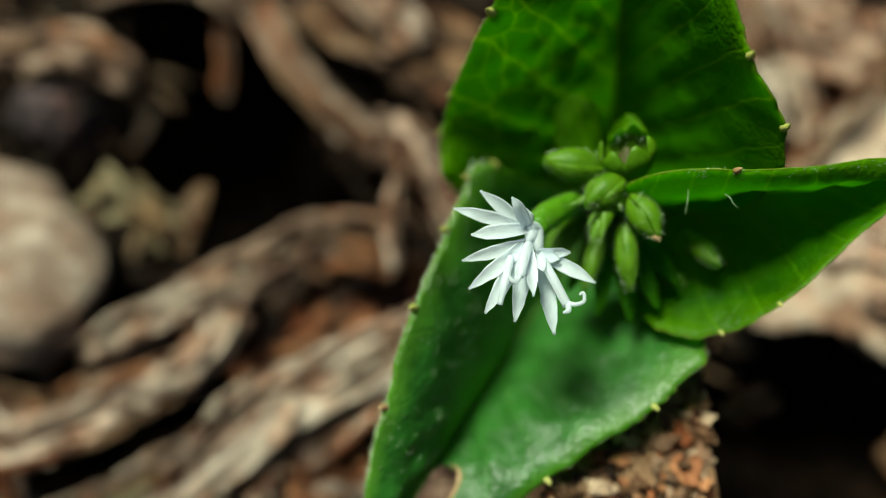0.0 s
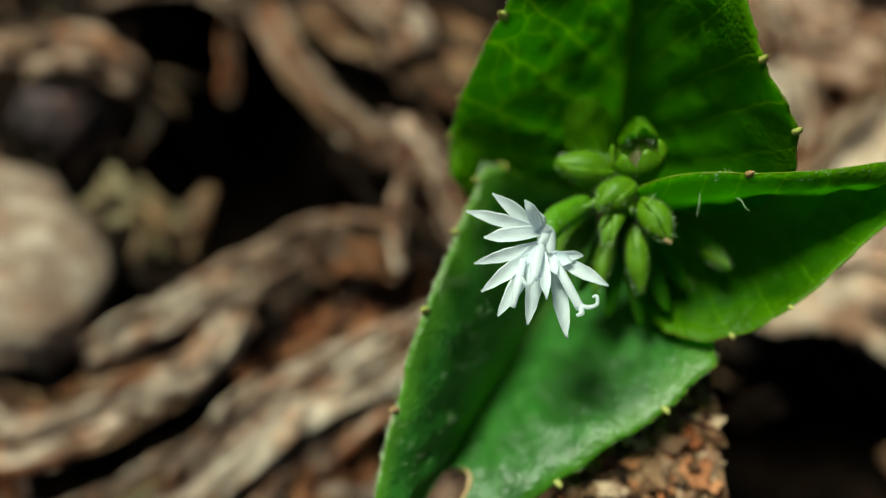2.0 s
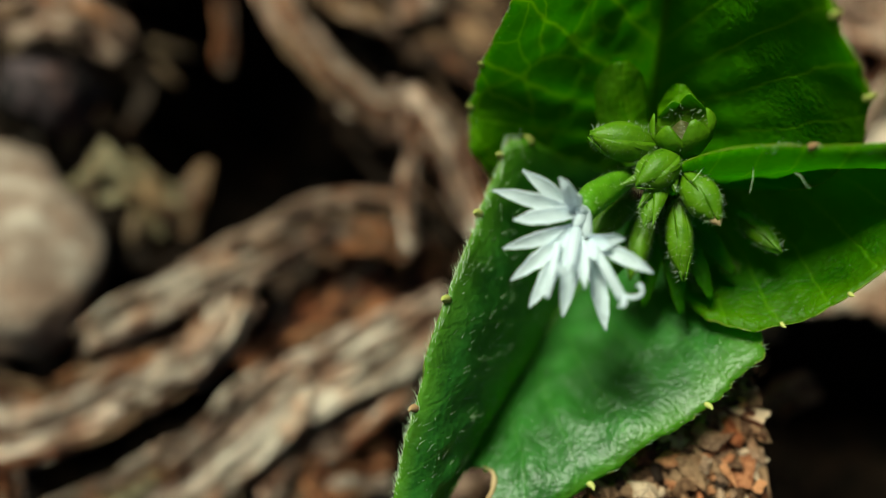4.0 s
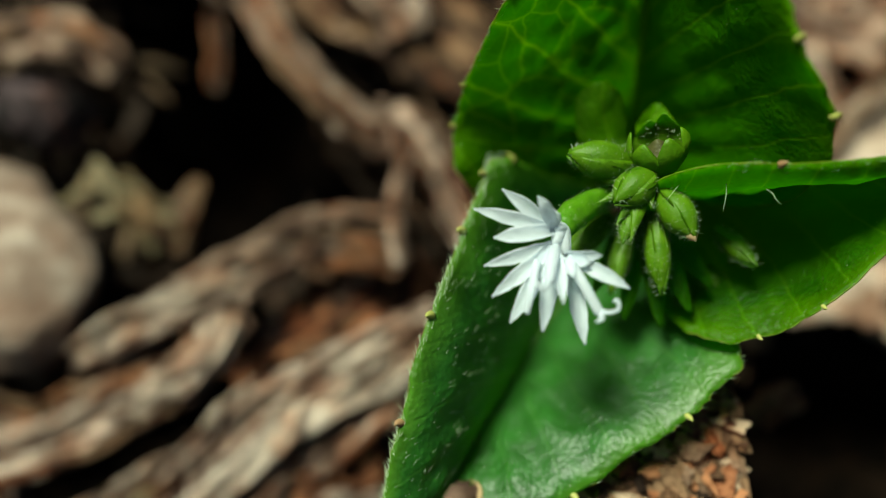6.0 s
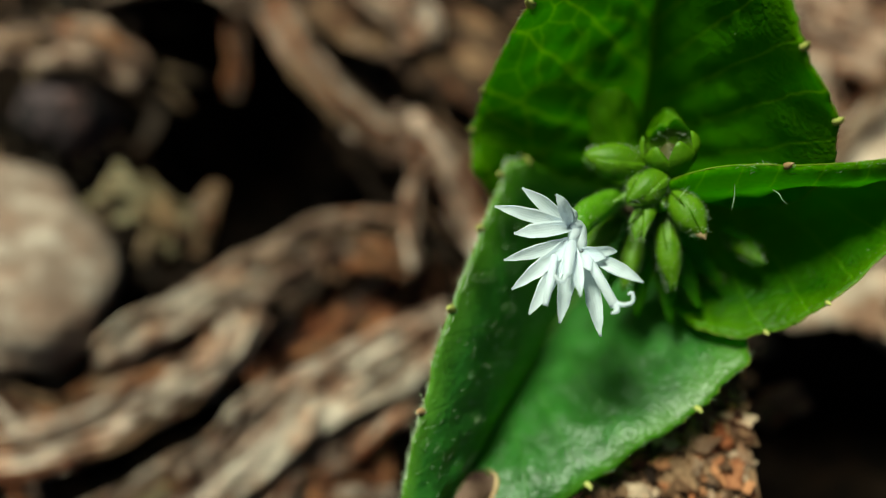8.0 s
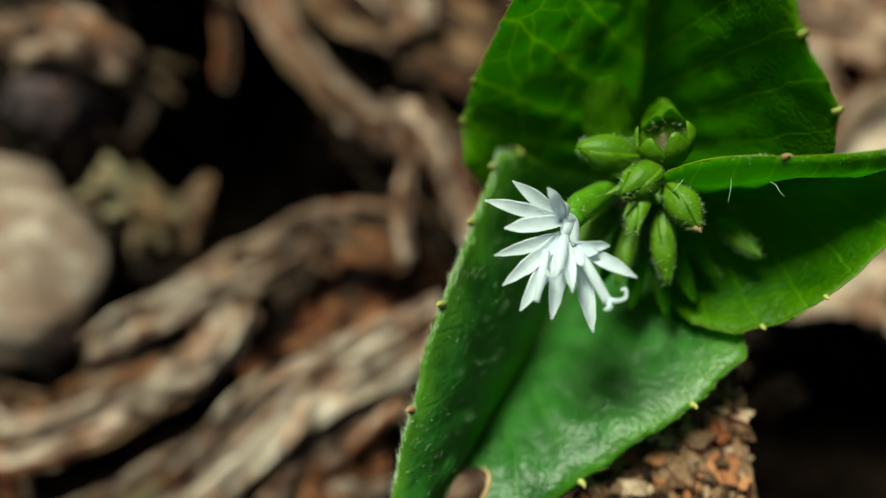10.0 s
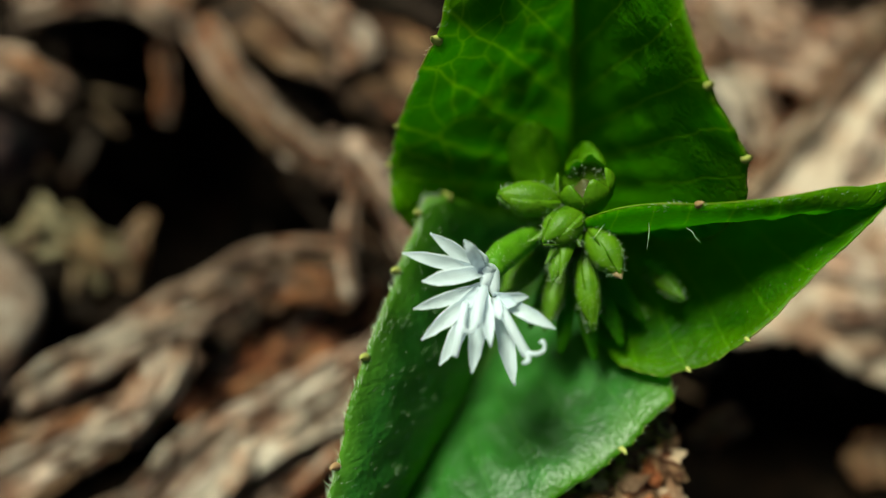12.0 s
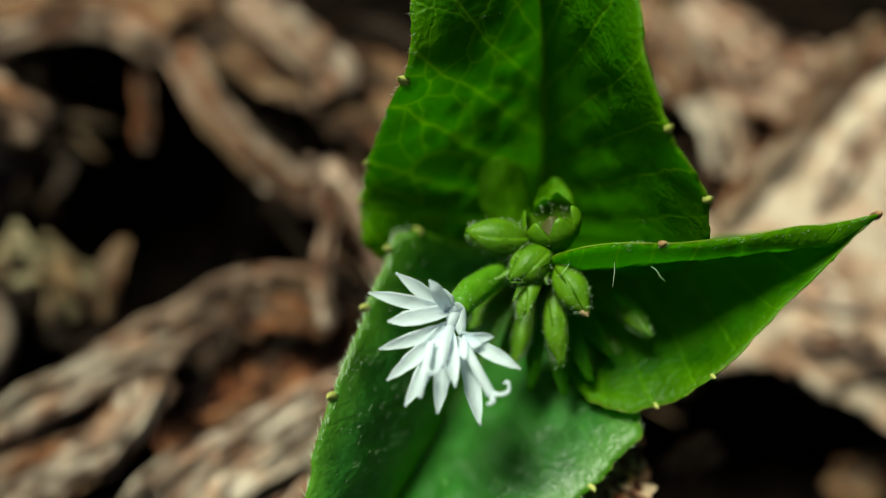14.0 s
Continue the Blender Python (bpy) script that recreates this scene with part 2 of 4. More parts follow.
# ---- building tools (millimetres in, metres out) ----
def part(name, bm, material, parent=None, label="", smooth=True):
    """Links a bmesh as one mesh object under a thing or a part."""
    data = bpy.data.meshes.new(name)
    bm.to_mesh(data)
    bm.free()
    data.materials.append(material)
    data.polygons.foreach_set("use_smooth", [smooth] * len(data.polygons))
    ob = new(name, data)
    if parent:
        ob.parent = parent
    if label:
        tagged(ob, label)
    return ob


def spline(points, u):
    """A smooth curve through the points (Catmull-Rom), u from 0 to 1."""
    points = [Vector(p) for p in points]
    if len(points) == 2:
        return points[0].lerp(points[1], u)
    s = min(max(u, 0.0), 1.0) * (len(points) - 1)
    i = min(int(s), len(points) - 2)
    f = s - i
    b, c = points[i], points[i + 1]
    a = points[i - 1] if i else b * 2 - c
    d = points[i + 2] if i + 2 < len(points) else c * 2 - b
    return 0.5 * (2 * b + (c - a) * f + (2 * a - 5 * b + 4 * c - d) * f * f + (3 * b - a - 3 * c + d) * f ** 3)


def rough_at(p, size):
    """Smooth noise from -1 to 1 with bumps of about that many millimetres."""
    return noise.noise(Vector(p) / size)


def sheet(bm, grid, uvs=None, keep=None):
    """Faces over rows of vertices. keep(i, j) says which cells exist."""
    layer = bm.loops.layers.uv.verify()
    verts = [[bm.verts.new(Vector(p) * MM) for p in row] for row in grid]
    for i in range(len(grid) - 1):
        for j in range(len(grid[0]) - 1):
            if keep and not keep(i, j):
                continue
            corners = ((i, j), (i + 1, j), (i + 1, j + 1), (i, j + 1))
            face = bm.faces.new([verts[a][b] for a, b in corners])
            if uvs:
                for loop, (a, b) in zip(face.loops, corners):
                    loop[layer].uv = uvs[a][b]
    return verts


def ribbon(path, width, up, cup=0.0, thick=0.3, profile=None, nu=16, nv=6, wild=0.0, grain=3.0, twist=0.0, base=(0, 0, 0), bm=None, fibre=0.0):
    """A closed strip along a path: width across, cup curls its sides up (share of the width), wild roughens it,
    in ridges that run along it where fibre is given."""
    joined = bm is not None
    bm = bm or bmesh.new()
    profile = profile or (lambda u: 1.0)
    base, up = Vector(base), Vector(up).normalized()
    grid, uvs = [], []
    long = sum((spline(path, k / 8) - spline(path, (k + 1) / 8)).length for k in range(8))
    for i in range(nu + 1):
        u = i / nu
        here = spline(path, u)
        ahead = (spline(path, min(u + 0.02, 1)) - spline(path, max(u - 0.02, 0))).normalized()
        side = ahead.cross(up).normalized()
        above = side.cross(ahead).normalized()
        if twist:
            turn = Matrix.Rotation(twist * (u - 0.3), 3, ahead)
            side, above = turn @ side, turn @ above
        half = max(width * 0.5 * profile(u), 0.02)
        row, row_uv = [], []
        for j in range(2 * nv + 1):
            top = j <= nv
            v = -1 + 2 * (j if top else 2 * nv - j) / nv
            lift = cup * 2 * half * (v * v - 0.3) - (0 if top else min(thick, half) * (1 - 0.75 * v ** 4))
            p = here + side * (half * v) + above * lift
            if fibre:
                q = Vector((u * long / (grain * 3.2), half * v / (grain * 0.42), fibre + (0 if top else 9)))
                p += above * (wild * (1.1 - 2.2 * abs(noise.noise(q)) + 0.5 * noise.noise(q * 2.3))) + side * (0.7 * wild * noise.noise(q * 0.7 + Vector((0, 7, 0))))
            elif wild:
                p += above * (wild * rough_at(p, grain)) + side * (0.6 * wild * rough_at(p + Vector((9, 5, 2)), grain * 0.8))
                p += (above + side * 0.6) * (0.45 * wild * rough_at(p + Vector((2, 7, 5)), grain * 0.38))
            row.append(p - base)
            row_uv.append((u, 0.5 + 0.5 * v))
        grid.append(row)
        uvs.append(row_uv)
    verts = sheet(bm, grid, uvs)
    if joined:
        return bm
    for row in (verts[0], verts[-1]):
        try:
            bm.faces.new(row[:-1])
        except ValueError:
            pass
    bmesh.ops.remove_doubles(bm, verts=bm.verts[:], dist=0.004 * MM)
    bmesh.ops.recalc_face_normals(bm, faces=bm.faces[:])
    return bm


def tube(path, radii, sides=10, nu=14, ridges=0.0, wild=0.0, grain=2.0, base=(0, 0, 0), bm=None):
    """A round body along a path, with radii spread evenly over it."""
    bm = bm or bmesh.new()
    base, grid, uvs, above = Vector(base), [], [], None
    for i in range(nu + 1):
        u = i / nu
        here = spline(path, u)
        ahead = (spline(path, min(u + 0.02, 1)) - spline(path, max(u - 0.02, 0))).normalized()
        above = above or ahead.orthogonal()
        side = ahead.cross(above).normalized()
        above = side.cross(ahead).normalized()
        s = u * (len(radii) - 1)
        k = min(int(s), len(radii) - 2)
        radius = max(radii[k] + (radii[k + 1] - radii[k]) * (s - k), 0.01)
        row = []
        for j in range(sides + 1):
            a = 2 * math.pi * (j % sides) / sides
            out = side * math.cos(a) + above * math.sin(a)
            p = here + out * radius * (1 + ridges * math.cos(5 * a))
            if wild:
                p += out * wild * rough_at(p, grain)
            row.append(p - base)
        grid.append(row)
        uvs.append([(u, j / sides) for j in range(sides + 1)])
    verts = sheet(bm, grid, uvs)
    for row in (verts[0], verts[-1]):
        bm.faces.new(row[:-1])
    bmesh.ops.remove_doubles(bm, verts=bm.verts[:], dist=0.002 * MM)
    bmesh.ops.recalc_face_normals(bm, faces=bm.faces[:])
    return bm


def spike(bm, root, way, length, radius):
    """One hair: a thin three-sided cone."""
    way = way.normalized()
    a = way.orthogonal().normalized()
    b = way.cross(a)
    ring = [bm.verts.new((root + (a * math.cos(k * 2.094) + b * math.sin(k * 2.094)) * radius) * MM) for k in range(3)]
    tip = bm.verts.new((root + way * length) * MM)
    for k in range(3):
        bm.faces.new((ring[k], ring[(k + 1) % 3], tip))


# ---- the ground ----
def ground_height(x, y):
    """Millimetres; pits where the litter leaves the soil open, sunk deep to fall dark."""
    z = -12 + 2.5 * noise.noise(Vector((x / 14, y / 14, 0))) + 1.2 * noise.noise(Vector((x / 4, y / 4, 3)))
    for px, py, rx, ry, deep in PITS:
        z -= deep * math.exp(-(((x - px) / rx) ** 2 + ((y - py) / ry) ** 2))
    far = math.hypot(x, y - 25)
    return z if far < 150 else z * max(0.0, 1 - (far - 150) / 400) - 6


PITS = [(*(-41.0, 51.6, -12.0)[:2], 18, 22, 34), (*(-23.6, 43.0, -12.0)[:2], 12, 8, 16), (*(58.2, 1.5, -12.0)[:2], 24, 13, 32), (*(-17.8, 44.0, -12.0)[:2], 9, 6, 14),
        (*(-34.3, 8.9, -12.0)[:2], 5, 5, 12), (*(-40.3, 5.6, -12.0)[:2], 5, 5, 12), (*(-49.3, 0.6, -12.0)[:2], 6, 5, 12), (*(-58.0, -4.1, -12.0)[:2], 6, 5, 12),
        (*(-63.3, 10.5, -12.0)[:2], 6, 3, 10), (*(-30.6, 20.2, -12.0)[:2], 4, 3, 8), (*(-41.6, 30.3, -12.0)[:2], 6, 4, 10)]


def build_ground():
    bm = bmesh.new()
    steps = [k * 1.25 for k in range(0, 90)]
    while steps[-1] < 60000:
        steps.append(steps[-1] * 1.16 + 1.0)
    line = [-s for s in reversed(steps[1:])] + steps
    grid = [[(x, y + 25, ground_height(x, y + 25)) for y in line] for x in line]
    sheet(bm, grid)
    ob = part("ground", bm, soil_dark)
    tagged(ob, "dark damp woodland soil with gap shade in its colour, under bark and dry leaves", "soil", kind="structure")


build_ground()


# ---- litter on the ground ----
UP = Vector((0, 0, 1))


def place_thing(ob, at):
    """Moves the object's origin to a point of the place, the mesh staying where it is."""
    at = Vector(at) * MM
    ob.data.transform(Matrix.Translation(-at))
    ob.location = at
    return ob


def middle(path):
    p = spline(path, 0.5)
    return (p.x, p.y, p.z - 2)


def litter(name, label, category, path, width, material, cup=0.12, thick=1.2, wild=1.15, grain=2.8, taper=0.5, up=UP, twist=0.0, group="", splinters=11, split=True):
    """A strip of bark, wood or dead leaf lying in the litter."""
    random.seed(int(path[0][0] * 31 + path[0][1] * 17 + path[1][0] * 7) + 5)
    ragged = random.uniform(1, 50)

    def profile(u):
        ends = min(1.0, (u + 0.04) / 0.22, (1.04 - u) / 0.22)
        torn = 0.30 * noise.noise(Vector((u * 5 + ragged, 0, 0))) + 0.16 * noise.noise(Vector((u * 15 + ragged, 3, 0)))
        return max(0.08, (1 - taper) + taper * ends ** 0.7 + torn)

    cup *= 0.4
    at = middle(path)

    def beside(share, lower, first=0.0, last=1.0):
        """A stretch of the path, moved sideways by a share of the width."""
        moved = []
        for q in range(7):
            u = first + (last - first) * q / 6
            ahead = (spline(path, min(u + 0.05, 1)) - spline(path, max(u - 0.05, 0))).normalized()
            moved.append(spline(path, u) + ahead.cross(up).normalized() * (share * width * random.uniform(0.85, 1.15)) - Vector((0, 0, lower)))
        return moved

    mates = (bark_pale, wood_pale) if material in (wood_pale, slab_pale) else (wood_pale, bark_tan, bark_red) if material == bark_tan else (bark_pale, bark_brown, bark_grey, bark_red)
    if split:
        hand = random.choice((-1, 1))
        ob = place_thing(part(name, ribbon(beside(-0.2 * hand, 0), width * 0.58, up, cup, thick, profile, 44, 16, wild, grain, twist, fibre=ragged), material), at)
        for share, breadth in ((0.20, 0.26), (0.36, 0.15), (-0.40, 0.14), (-0.05, 0.20)):
            first = random.choice((0.0, 0.0, random.uniform(0.1, 0.45)))
            last = random.choice((1.0, 1.0, random.uniform(0.6, 0.9)))
            strand = ribbon(beside(share * hand, random.uniform(-1.1, 0.7), first, last), width * breadth * random.uniform(0.8, 1.3),
                            Vector(up) + Vector((random.uniform(-0.8, 0.8), random.uniform(-0.8, 0.8), 0)), random.uniform(-0.12, 0.10), thick * 0.7,
                            profile, 36, 10, wild * 0.8, grain, twist, base=at, fibre=ragged + share)
            part("strand", strand, random.choice((material, *mates)), ob)
    else:
        ob = place_thing(part(name, ribbon(path, width, up, cup, thick, profile, 44, 18, wild, grain, twist, fibre=ragged), material), at)
    # strips that lift off along the piece
    for k in range(splinters):
        first, share = random.uniform(-0.04, 0.6), random.uniform(0.25, 0.5)
        off = random.uniform(-0.45, 0.45) * width
        rise = 0.3 * min(thick, 1.5) + abs(cup) * width * (0.6 - 2.2 * (off / width) ** 2) * (1 if cup < 0 else -0.3)
        line = []
        for q in range(5):
            u = min(max(first + share * q / 4, 0.0), 1.0)
            here = spline(path, u)
            ahead = (spline(path, min(u + 0.05, 1)) - spline(path, max(u - 0.05, 0))).normalized()
            side = ahead.cross(up).normalized()
            over = random.uniform(-0.2, 0.5) + (0.9 if q in (0, 4) else 0.0) * random.random()
            line.append(here + side * (off + random.uniform(-0.06, 0.06) * width) + Vector(up) * (rise + over))
        strip = ribbon(line, width * random.uniform(0.08, 0.30), Vector(up) + Vector((random.uniform(-0.5, 0.5), random.uniform(-0.5, 0.5), 0)),
                       random.uniform(-0.25, 0.1), 0.45, lambda u: max(0.08, min(1.0, u * 5 + 0.1, (1 - u) * 4 + 0.05)), 14, 5, 0.3, 1.5, base=at)
        part("splinter", strip, random.choice((material, *mates)), ob)
    return tagged(ob, label, category, group)


def pebble(label, at, size, material, turn=0.0, seed=0.0, lump=0.18):
    bm = bmesh.new()
    bmesh.ops.create_icosphere(bm, subdivisions=4, radius=1.0)
    spin = Matrix.Rotation(radians(turn), 3, "Z")
    for v in bm.verts:
        p = v.co.copy()
        k = 1 + lump * noise.noise(p * 1.3 + Vector((seed, 0, 0))) + 0.05 * noise.noise(p * 5 + Vector((seed, 7, 0)))
        v.co = spin @ Vector((p.x * size[0] * k, p.y * size[1] * k, p.z * size[2] * k)) * MM
    ob = part("pebble", bm, material)
    ob.location = Vector(at) * MM
    return tagged(ob, label, "stone")


def build_litter():
    pebble("pale beige rounded pebble half sunk in litter", (-65.2, 25.6, -4.0), (12.5, 15.5, 7), stone_pale, 20, 2.0, 0.3)
    pebble("dark purplish grey pebble in a hollow", (-64.0, 53.1, -6.0), (8.0, 6.5, 5), stone_dark, -15, 5.0)
    litter("bark_strip", "curved brown-beige bark strip bent over a dark pebble", "bark",
           [(-77.9, 61.0, 0.0), (-64.9, 61.3, 2.0), (-55.9, 60.6, 2.0), (-50.5, 57.0, -2.0)], 8.0, bark_grey, -0.3, 1.2, 0.7, splinters=4, split=False)
    litter("bark_chip", "small reddish brown bark chip standing in a hollow", "bark",
           [(-36.9, 67.4, -2.0), (-35.9, 60.9, -3.0), (-36.8, 55.8, -6.0)], 3.2, bark_red, -0.2)
    litter("wood_chip", "small greyish wood chip at the rim of a hollow", "wood",
           [(-37.4, 59.4, -4.0), (-36.4, 57.3, -4.0), (-35.9, 55.4, -5.0)], 2.0, bark_grey, -0.2, 1.2, 0.4, splinters=2, split=False)
    litter("twig", "dry greyish pink twig lying across the litter", "twig",
           [(-30.9, 70.3, 0.0), (-24.6, 58.7, 1.0), (-17.1, 50.1, 0.0), (-11.5, 46.1, -2.0), (-4.4, 43.8, -4.0)], 6.0, bark_grey, -0.35, 2.5, 0.4)
    litter("dry_stalk", "thin grey dry stalk over a dark gap", "stalk",
           [(-9.7, 49.5, 2.0), (-6.4, 39.5, 4.0), (-7.4, 32.5, 4.0), (-6.8, 24.0, 3.0)], 2.4, bark_pale, -0.3, 1.2, 0.25, split=False)
    litter("dead_leaf", "pale beige dead leaf scrap beside the plant", "leaf",
           [(-6.3, 51.4, -3.0), (-2.1, 43.3, -2.0), (1.4, 34.7, -4.0), (4.9, 28.9, -6.0)], 6.5, bark_pale, 0.1)
    litter("dead_leaf", "broad mid-brown dead leaf lying flat", "leaf",
           [(-26.7, 80.5, -5.0), (-14.0, 70.1, -4.0), (-2.3, 64.0, -5.0), (10.9, 54.7, -6.0)], 16, bark_brown, 0.08, 0.8, 1.4, split=False)
    litter("dead_leaf", "crumpled brown dead leaf with pale patches", "leaf",
           [(-22.0, 81.8, -1.0), (-13.6, 72.6, 0.0), (-7.8, 67.0, 0.0), (-6.0, 63.0, -2.0)], 8, bark_grey, 0.15, 0.8, 1.2)
    litter("bark_strip", "greenish grey weathered bark strip", "bark",
           [(-60.4, 73.7, -2.0), (-48.7, 75.6, 0.0), (-39.2, 74.0, 0.0), (-33.0, 70.0, -2.0)], 7.0, bark_grey, -0.1)
    litter("dead_leaf", "broad dull brown dead leaf under bark", "leaf",
           [(-70.0, 90.0, -6.0), (-56.0, 86.0, -5.0), (-42.0, 85.0, -5.0), (-28.0, 88.0, -6.0)], 16, bark_brown, 0.08, 0.8, 1.4, split=False)
    litter("dead_leaf", "straw-coloured dry leaf scrap at the edge of a dark hollow", "leaf",
           [(-55.1, 39.9, -5.0), (-48.1, 35.7, -3.0), (-42.5, 32.9, -3.0), (-38.7, 31.7, -6.0)], 3.4, leaf_straw, 0.1, 0.6, 0.9, splinters=8)
    for path in ([(-57.0, 35.5, -3.0), (-50.0, 37.8, -1.0), (-42.5, 35.6, -3.0)], [(-53.0, 42.5, -3.0), (-48.0, 36.5, -1.0), (-45.0, 30.0, -4.0)],
                 [(-49.0, 41.0, -4.0), (-43.5, 36.0, -2.0), (-40.0, 34.5, -4.0)], [(-52.5, 34.0, -4.0), (-46.0, 33.5, -2.0), (-43.0, 28.5, -5.0)]):
        litter("dry_stalk", "thin straw-coloured dry grass stalk in the litter", "stalk", path, 1.7, leaf_straw, -0.2, 0.8, 0.3, group="straw stalks", splinters=2, split=False)
    litter("bark_chip", "narrow brown bark chip on edge", "bark",
           [(-38.3, 40.3, -6.0), (-38.8, 34.7, -4.0), (-40.4, 28.9, -6.0)], 3.4, bark_brown, -0.1, 1.2, 0.8, split=False)
    litter("bark_strip", "reddish beige bark strip with a rust-brown end", "bark",
           [(-37.1, 20.8, -2.0), (-27.9, 24.6, 0.0), (-19.9, 28.8, 1.0), (-11.8, 29.7, 1.0), (-4.6, 28.5, -2.0)], 7.2, bark_pale, -0.22, 2.0, 0.8)
    litter("bark_chip", "rust-red bark chip under a paler strip", "bark",
           [(-18.5, 26.9, -1.0), (-11.5, 26.0, 2.0), (-6.9, 25.2, -1.0)], 4.6, bark_red, -0.25, 2.0)
    litter("bark_strip", "pinkish beige ridge of split bark", "bark",
           [(-50.9, 12.8, -3.0), (-44.7, 15.5, 0.0), (-36.5, 18.9, 1.0), (-28.5, 22.4, 0.0), (-23.6, 25.9, -2.0)], 5.6, wood_pale, -0.28, 2.0)
    litter("dead_leaf", "curled pale dead leaf with a dark underside", "leaf",
           [(-61.8, -0.2, -1.0), (-50.3, 2.0, 0.0), (-40.2, 7.4, 1.0), (-32.1, 12.0, 3.0), (-28.6, 18.4, 2.0)], 7.2, bark_pale, -0.25, 1.2, 0.8, twist=0.4)
    litter("dead_leaf", "bright upturned edge of a curled dead leaf", "leaf",
           [(-41.2, 6.6, 1.0), (-34.1, 10.0, 4.0), (-29.7, 13.5, 5.0), (-28.7, 18.4, 3.0)], 5.2, wood_pale, -0.3, 1.0, 0.6)
    litter("bark_strip", "greyish brown bark strip beside a curled leaf", "bark",
           [(-53.4, 5.9, -4.0), (-44.5, 11.1, -2.0), (-36.5, 15.9, -2.0)], 5.5, bark_brown, -0.2)
    litter("dead_leaf", "dark reddish brown dead leaf lying flat", "leaf",
           [(-30.1, 9.3, -7.0), (-22.0, 14.5, -6.0), (-13.8, 19.4, -5.0), (-3.9, 27.4, -7.0)], 13, bark_red, 0.06, 0.8, 0.8, split=False)
    litter("wood_splinter", "bright beige splinter of bare wood", "wood",
           [(-46.9, -10.0, -3.0), (-33.6, -3.3, -1.0), (-22.2, 5.8, 3.0), (-13.7, 10.1, 3.0), (-1.1, 18.1, -1.0)], 9.8, wood_pale, -0.22, 2.2, 0.8)
    litter("dead_leaf", "grey-beige dead leaf scrap with a drooping tip", "leaf",
           [(-5.1, 11.9, -2.0), (-10.9, 5.6, 0.0), (-15.6, 1.6, 0.0), (-19.4, -0.5, -1.0)], 6.0, bark_pale, -0.3, 1.2)
    litter("bark_chip", "reddish brown bark chip with torn fibres", "bark",
           [(-26.1, -5.9, -4.0), (-18.3, -3.7, -2.0), (-9.4, -3.0, -3.0)], 8.5, bark_red, -0.1, 1.5, 1.2)
    litter("dry_stalk", "pale broken dry stalk between bark chips", "stalk",
           [(-25.1, -7.1, -1.0), (-22.2, -3.6, 0.0), (-21.3, -0.1, -1.0)], 2.4, bark_pale, -0.3, 1.2, 0.3, split=False)
    litter("dead_leaf", "straw-coloured dead grass leaf", "leaf",
           [(-52.4, -9.1, -1.0), (-43.1, -5.3, 0.0), (-36.0, -1.9, -1.0), (-31.4, 0.6, -4.0)], 3.6, leaf_straw, -0.15, 0.8, 0.3, split=False)
    litter("bark_chip", "dark bluish grey bark chip", "bark",
           [(-66.5, 7.3, -3.0), (-59.1, 2.0, -2.0), (-55.6, -7.3, -3.0)], 5.0, stone_dark, -0.2)
    litter("bark_strip", "dull brown bark strip below the pebble", "bark",
           [(-65.1, 8.1, -3.0), (-56.1, 5.7, -2.0), (-51.7, 5.1, -4.0)], 3.5, bark_brown, -0.2)
    # to the right of the plant
    litter("dead_leaf", "beige dead leaf scrap behind the upper leaf", "leaf",
           [(54.2, 61.0, -3.0), (55.2, 57.0, -2.0), (56.3, 52.9, -3.0), (57.8, 44.8, -5.0)], 9.0, slab_pale, 0.1, splinters=4)
    litter("dead_leaf", "dull brown dead leaf scrap beside pale wood", "leaf",
           [(49.0, 86.0, -5.0), (51.5, 76.0, -4.0), (53.0, 69.0, -4.0), (54.0, 62.0, -5.0)], 11.0, bark_brown, 0.1)
    litter("dead_leaf", "dull grey-brown dead leaf lying flat", "leaf",
           [(56.1, 83.9, -6.0), (66.0, 68.5, -5.0), (78.9, 65.1, -5.0), (96.3, 69.3, -6.0)], 17, bark_grey, 0.06, 0.8, 1.0, split=False)
    litter("wood_piece", "large pale beige piece of weathered wood", "wood",
           [(55.1, 21.8, -6.0), (63.8, 30.8, -2.0), (76.0, 42.4, -1.0), (102.4, 65.9, -3.0)], 25.0, slab_pale, -0.2, 4.0, 0.28, 9.0, splinters=2, split=False)
    litter("bark_strip", "reddish brown bark strip along pale wood", "bark",
           [(52.7, 37.2, -2.0), (59.5, 45.2, 0.0), (70.8, 57.3, 0.0), (88.7, 74.9, -2.0)], 5.0, bark_tan, -0.15, 1.5)
    litter("wood_piece", "pale weathered wood slab with a yellowish edge", "wood",
           [(42.1, 29.5, -5.0), (53.4, 27.5, -1.0), (66.1, 24.9, 0.0), (79.9, 19.1, 0.0)], 23.0, slab_pale, -0.2, 4.0, 0.28, 9.0, splinters=2, split=False)
    litter("wood_piece", "narrow pale yellowish end of weathered wood", "wood",
           [(60.0, 20.0, -5.0), (67.0, 15.5, -3.0), (77.0, 9.5, -3.0), (90.0, 2.0, -4.0)], 9.0, slab_pale, -0.2, 4.0, 0.28, 9.0, splinters=1, split=False)
    litter("bark_block", "thick upright block of torn brown bark", "bark",
           [(17.6, 4, 22), (17.5, -1, 25), (17.2, -8, 25), (16.8, -22, 24)], 13.5, bark_brown, -0.02, 36.0, 1.6, 3.0, 0.1, splinters=0, split=False)
